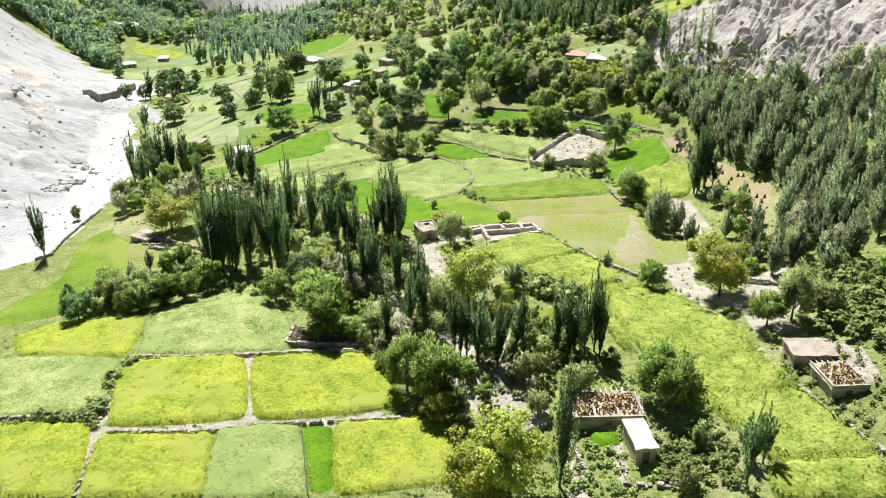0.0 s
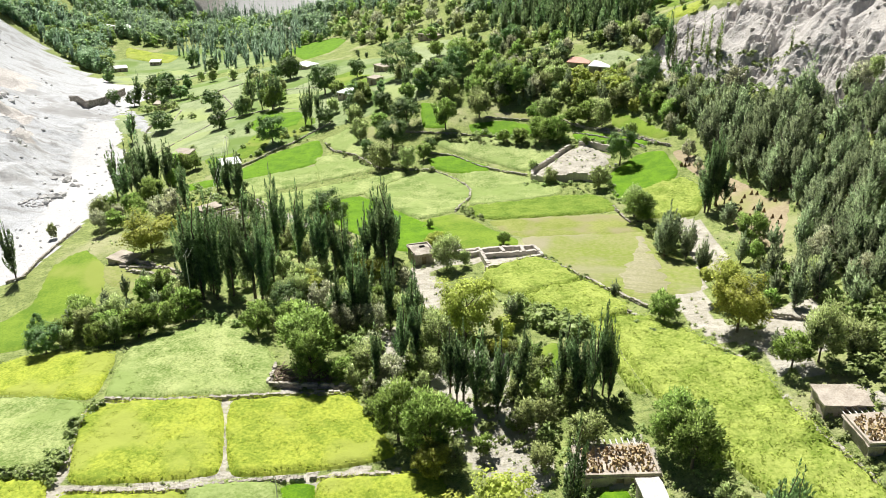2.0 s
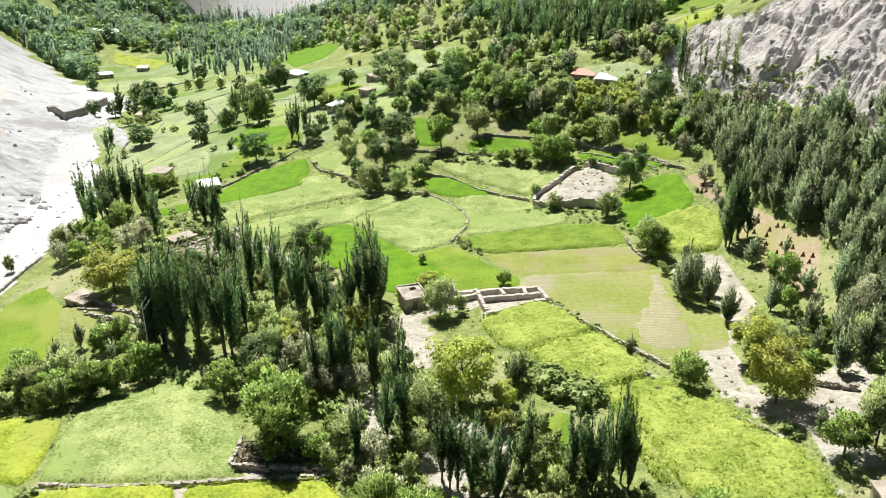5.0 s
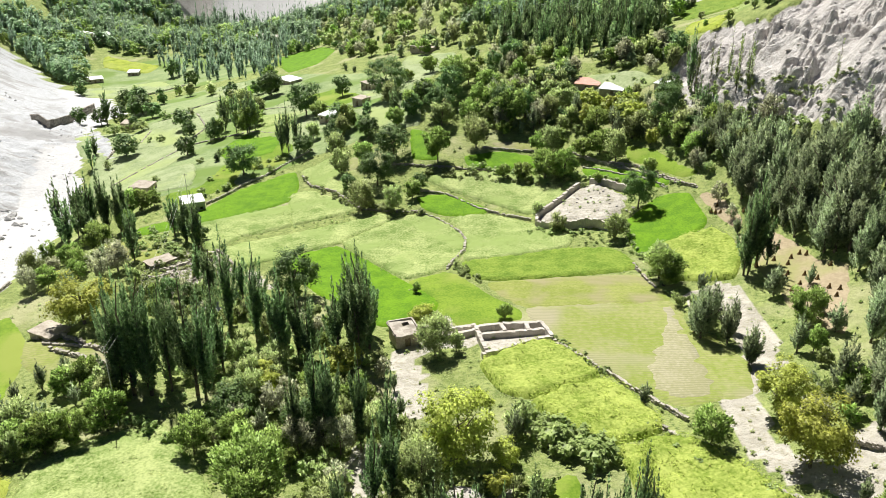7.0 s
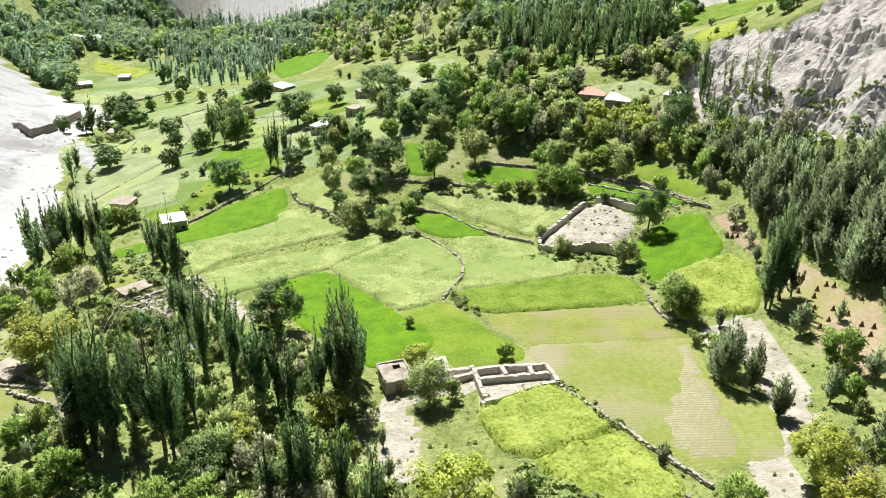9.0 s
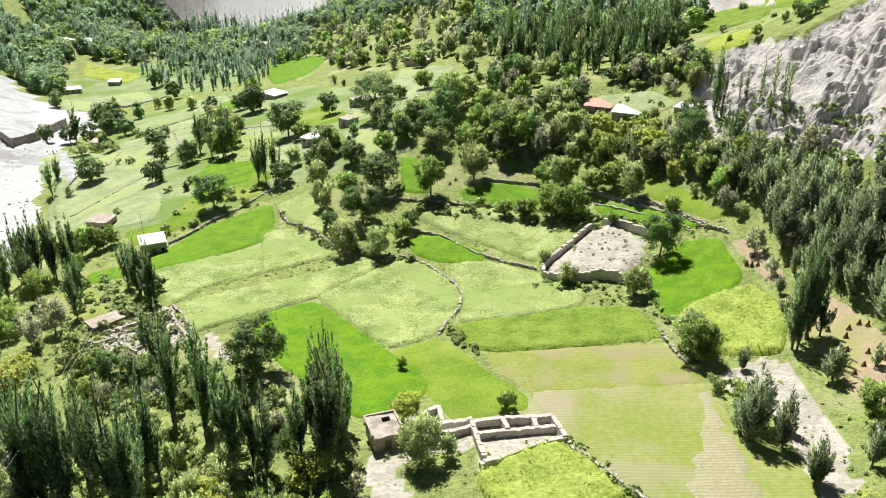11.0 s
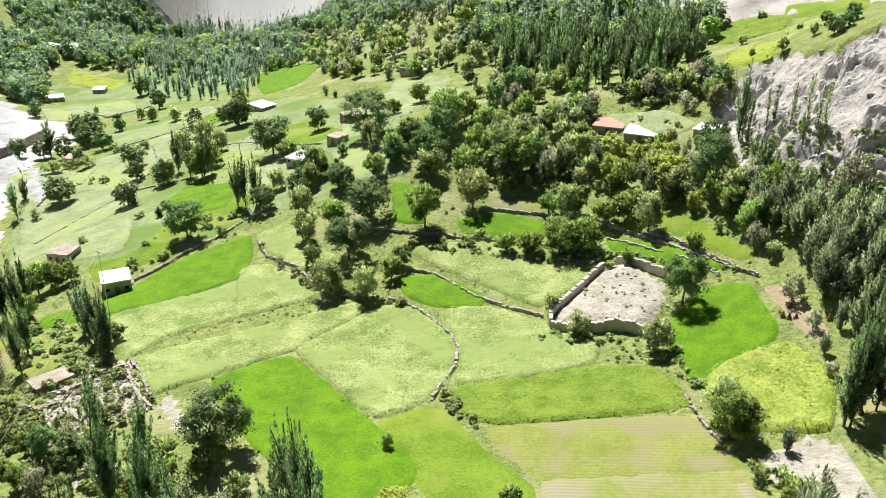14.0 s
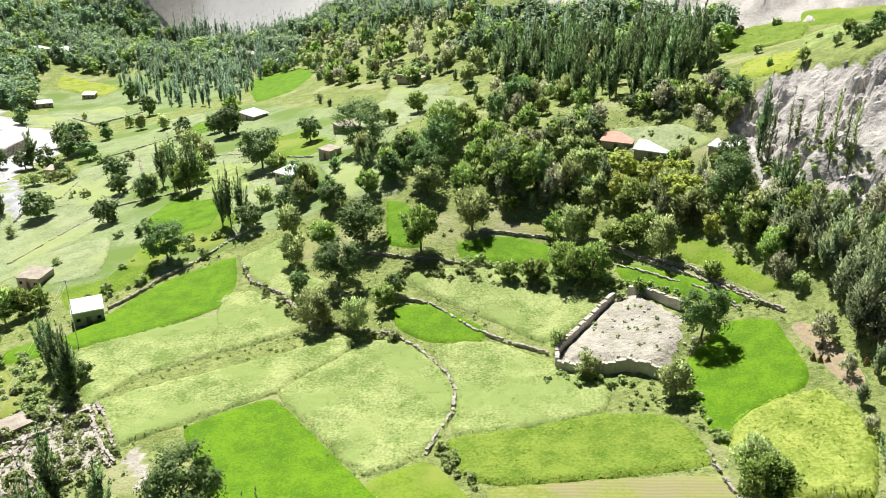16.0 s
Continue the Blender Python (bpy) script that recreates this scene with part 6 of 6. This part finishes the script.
for x, y in [(49.1, 198.9), (48.3, 196.7), (47.6, 197.4), (49.1, 196.1), (53.4, 180.6), (52.3, 179.3), (52.9, 176.2), (55.3, 173.0), (54.3, 171.4), (53.3, 168.3), (52.6, 167.1), (52.2, 162.9), (51.9, 168.4), (55.4, 166.6), (57.0, 167.0), (59.5, 166.8), (57.1, 160.6), (58.2, 159.2), (57.1, 157.6), (56.8, 173.4), (57.6, 172.4), (49.8, 173.7), (54.5, 177.3), (52.8, 174.0), (56.6, 164.2), (53.9, 164.2), (52.9, 193.6), (53.5, 191.5)]:
    stook(x, y)
stone_wall(0.9, [(-47.7, 242.7), (-43.9, 235.1), (-36.3, 228.9), (-31.4, 221.3), (-28.6, 217.3), (-21.3, 214.9), (-14.5, 213.7)])
stone_wall(0.7, [(-14.5, 213.7), (-9.4, 209.3), (-4.5, 201.9), (-2.9, 197.2), (-3.2, 191.2), (-5.1, 185.7), (-6.1, 181.6)])
stone_wall(1.0, [(-23.9, 240.7), (-16.6, 237.8), (-5.2, 234.9), (5.8, 232.7), (10.1, 230.6)])
stone_wall(1.0, [(0.2, 244.7), (17.3, 241.0), (22.7, 239.5), (29.2, 232.1), (36.3, 226.2), (43.2, 215.0), (45.1, 211.9)])
stone_wall(0.8, [(24.7, 236.4), (34.8, 225.6), (41.8, 216.0), (47.3, 208.7)])
ruin_wall(2.0, [(23.1, 220.1), (18.2, 213.7), (12.5, 205.3), (12.3, 202.6)])
ruin_wall(1.9, [(12.3, 202.0), (15.0, 201.0), (18.5, 200.8), (22.5, 201.2), (25.6, 199.8), (27.2, 198.6)])
ruin_wall(1.7, [(25.9, 221.9), (30.0, 219.4), (33.3, 215.4)])
stone_wall(1.0, [(-69.2, 226.9), (-66.0, 232.5), (-63.0, 239.2), (-58.7, 245.5), (-54.4, 253.2), (-48.8, 260.8)])
stone_wall(0.9, [(-55.6, 193.7), (-51.6, 188.3), (-47.4, 181.5)])
stone_wall(0.7, [(-123.3, 287.1), (-124.9, 298.6), (-118.7, 305.8), (-121.0, 321.0)])
stone_wall(0.9, [(11.4, 149.9), (16.4, 142.5), (19.9, 137.2), (24.0, 130.6), (26.9, 126.7)])
stone_wall(0.9, [(15.4, 136.5), (22.4, 126.7), (28.9, 116.4), (34.4, 110.3), (36.0, 107.9)])
stone_wall(0.8, [(-52.8, 102.7), (-44.5, 101.8), (-36.9, 102.6), (-30.2, 103.6), (-18.3, 105.2)])
stone_wall(0.9, [(-48.0, 82.5), (-41.4, 82.7), (-34.9, 83.4), (-30.2, 85.0), (-24.5, 86.2), (-18.6, 87.2), (-9.7, 88.8)])
stone_wall(0.6, [(-54.0, 100.0), (-51.7, 91.7), (-50.3, 85.8)])
stone_wall(0.6, [(-48.4, 79.4), (-47.4, 74.6), (-46.9, 70.7)])
stone_wall(0.7, [(-65.0, 86.6), (-59.1, 86.1), (-52.5, 85.6)])
stone_wall(0.5, [(-34.0, 82.8), (-33.2, 78.6), (-32.4, 71.9)])
stone_wall(0.7, [(38.6, 95.7), (41.3, 88.7), (44.1, 81.4), (46.0, 76.7)])
stone_wall(0.8, [(29.4, 181.5), (30.5, 175.1), (31.4, 170.7)])
stone_wall(0.8, [(-56.0, 192.2), (-51.3, 184.7), (-47.0, 178.3)])
stone_wall(0.7, [(-110.0, 262.0), (-98.0, 285.0), (-97.0, 312.0), (-110.0, 340.0)])
stone_wall(0.7, [(-97.0, 289.0), (-75.0, 290.5), (-60.0, 279.0)])
stone_wall(0.7, [(-95.0, 330.0), (-70.0, 320.0), (-45.0, 300.5)])
stone_wall(0.7, [(-130.0, 345.0), (-105.0, 365.5), (-90.0, 372.0)])
stone_wall(0.9, [(17.2, 76.6), (21.0, 76.0), (25.3, 75.6)])
stone_wall(1.3, [(11.6, 84.2), (12.2, 81.5), (13.1, 78.6)])
stone_wall(0.6, [(17.4, 81.6), (17.9, 77.6)])
stone_wall(1.4, [(-30.1, 106.4), (-30.3, 111.9)])
stone_wall(1.3, [(-30.1, 106.4), (-25.5, 106.2), (-18.4, 106.2)])
stone_wall(1.2, [(43.0, 118.6), (47.3, 115.4)])
stone_wall(0.9, [(25.0, 230.8), (28.6, 228.2), (37.3, 219.4), (41.7, 212.3)])
stone_wall(0.8, [(-15.6, 225.4), (-7.9, 222.0), (-0.4, 214.2), (5.5, 210.1), (11.1, 206.9)])
stone_wall(0.9, [(-96.8, 152.1), (-94.1, 154.4), (-95.2, 163.0), (-95.8, 173.9), (-96.2, 183.8)])
stone_wall(1.2, [(-188.0, 449.9), (-167.6, 429.5), (-155.0, 449.2)])
stone_wall(1.0, [(-73.3, 154.3), (-67.1, 153.0), (-62.0, 151.8)])
stone_wall(1.0, [(-66.2, 186.3), (-64.2, 188.5), (-62.2, 190.8)])
stone_wall(0.9, [(-64.1, 182.9), (-61.6, 184.1), (-59.4, 186.2)])
stone_wall(0.8, [(-61.9, 181.7), (-58.3, 178.1), (-55.3, 175.6)])
stone_wall(0.9, [(-55.6, 176.1), (-53.6, 177.9), (-52.2, 179.7)])
stone_wall(0.8, [(-62.2, 190.8), (-58.9, 189.7), (-56.4, 191.5)])
stone_wall(4.5, [(-177.0, 340.8), (-164.1, 330.3), (-162.2, 339.8), (-171.4, 381.9)])
stone_wall(1.3, [(-71.2, 152.4), (-65.5, 149.7), (-59.7, 147.1), (-54.7, 144.7)])
stone_wall(1.1, [(-72.2, 154.9), (-72.1, 157.2), (-67.3, 154.6), (-61.0, 150.7), (-55.1, 147.1)])
stone_wall(0.9, [(-68.1, 180.6), (-62.7, 178.5), (-60.7, 180.9), (-61.1, 186.4)])
stone_wall(0.7, [(-62.3, 173.4), (-57.6, 172.0), (-54.6, 173.8)])
stone_wall(0.7, [(-61.9, 178.4), (-57.4, 172.0), (-55.4, 167.3)])
stone_wall(0.8, [(-53.3, 187.7), (-50.0, 182.9), (-46.7, 179.2)])


# ---- weeds, poles and small things ----
def open_ground(p):
    return -92 < p[0] - 0.0 and all(not inside(p, f) for f in FIELD_LINES) and not any(kind in ("gravel", "stony", "rock") and inside(p, line) for kind, line in LAND)


def weeds(count, corners, tall):
    """Weeds and small tufts over the open ground between the fields."""
    spots = [p for p in scatter(count, corners, 0.0) if open_ground(p)]
    spread("bush", 32, 0.2, spots, tall, "weeds", "weeds and tufts of grass on open ground", "weeds", 1.0, 0.08, 0.3, 1.3)


weeds(2600, [(-80, 60), (80, 60), (60, 150), (-85, 150)], 0.55)
weeds(380, [(8, 70), (34, 70), (30, 97), (6, 97)], 0.8)
weeds(200, [(34, 100), (56, 100), (56, 84), (46, 78)], 0.8)
weeds(700, [(-72, 190), (-60, 199), (-46, 180), (-52, 168), (-70, 168)], 0.7)
weeds(1900, [(-88, 150), (62, 150), (62, 240), (-88, 240)], 0.6)
weeds(1200, [(-95, 240), (60, 240), (20, 330), (-110, 330)], 0.8)


def utility_pole(x, y, tall):
    """A thin pale pole with a cross-arm and two insulators."""
    base = tagged(new("utility_pole"), "thin pale utility pole beside a field", "utility pole", "utility poles")
    bm = bmesh.new()
    bmesh.ops.create_cone(bm, cap_ends=True, segments=8, radius1=0.08, radius2=0.05, depth=tall + 0.6, matrix=Matrix.Translation((0, 0, tall / 2 - 0.3)))
    part("pole", bm, PALE_POLE, base)
    bm = bmesh.new()
    block(bm, (0, 0.1, tall - 0.5), (0.9, 0.06, 0.08))
    part("cross_arm", bm, TIMBER, base, "weathered timber cross-arm")
    for side in (-0.38, 0.38):
        bm = bmesh.new()
        bmesh.ops.create_cone(bm, cap_ends=True, segments=6, radius1=0.06, radius2=0.04, depth=0.18, matrix=Matrix.Translation((side, 0.1, tall - 0.36)))
        part("insulator", bm, WHITE, base, "white insulator")
    base.matrix_basis = pose(x, y, ground_z(x, y), 0, 0, random.uniform(-20, 20))


for px, py, high in ((-68.1, 213.1, 13.0), (-49.1, 129.6, 12.0), (-20.0, 73.4, 12.0)):
    utility_pole(px, py, high)


def power_cable(a, b, sag):
    """A thin cable that hangs between two poles."""
    data = bpy.data.curves.new("power_cable", "CURVE")
    data.dimensions, data.bevel_depth, data.bevel_resolution = "3D", 0.012, 1
    line = data.splines.new("POLY")
    line.points.add(24)
    for k in range(25):
        p = Vector(a).lerp(Vector(b), k / 24)
        line.points[k].co = (p.x, p.y, p.z - sag * 4 * (k / 24) * (1 - k / 24), 1.0)
    shape = new("power_cable", data)
    me = bpy.data.meshes.new_from_object(shape)
    me.materials.append(PALE_POLE)
    bpy.data.objects.remove(shape)
    tagged(new("power_cable", me), "thin pale power cable hung between utility poles", "cable", "power cables")


for off in (-0.38, 0.38):
    power_cable((-68.1 + off, 213.2, ground_z(-68.1, 213.1) + 12.7), (-49.1 + off, 129.7, ground_z(-49.1, 129.6) + 11.7), 3.0)


def covered_heap(x, y, wide, tall):
    """A low dome of stacked fodder under a pale sheet held down by stones."""
    base = tagged(new("covered_heap"), "low dome-shaped heap under a pale worn sheet", "heap")
    bm = bmesh.new()
    bmesh.ops.create_uvsphere(bm, u_segments=24, v_segments=12, radius=1.0)
    for v in bm.verts:
        lump = 1 + 0.10 * noise.noise(v.co * 2.2) + 0.05 * noise.noise(v.co * 6)
        v.co = Vector((v.co.x * wide / 2 * lump, v.co.y * wide * 0.42 * lump, max(-0.3, v.co.z * tall * lump)))
    for f in bm.faces:
        f.smooth = True
    part("sheet", bm, PALE_MUD, base, "pale worn covering sheet")
    for k in range(14):
        a = k * 0.449
        bm = bmesh.new()
        block(bm, (math.cos(a) * wide * 0.52, math.sin(a) * wide * 0.44, 0.12), (0.4, 0.32, 0.3), a, 0.06)
        part("stone", bm, STONE, base)
    base.matrix_basis = pose(x, y, ground_z(x, y))


covered_heap(-1.4, 112.5, 5.6, 2.3)


def brushwood_pile(x, y, long, deep, high):
    """Cut branches stacked crosswise."""
    bm = bmesh.new()
    for k in range(170):
        px, py, pz = random.uniform(-0.5, 0.5) * long, random.uniform(-0.5, 0.5) * deep, random.uniform(0, 1) ** 1.5 * high
        a, r, s = random.uniform(-0.7, 0.7) + random.choice((0, 1.57)), random.uniform(0.03, 0.08), random.uniform(1.0, 2.4)
        block(bm, (px, py, pz + r), (s, r * 2, r * 2), a, 0.02)
    ob = part("brushwood_pile", bm, TIMBER)
    ob.matrix_basis = pose(x, y, ground_z(x, y))
    tagged(ob, "pile of cut grey-brown branches behind a low wall", "brushwood", kind="stuff")


brushwood_pile(-25.4, 109.4, 8.5, 3.6, 0.9)
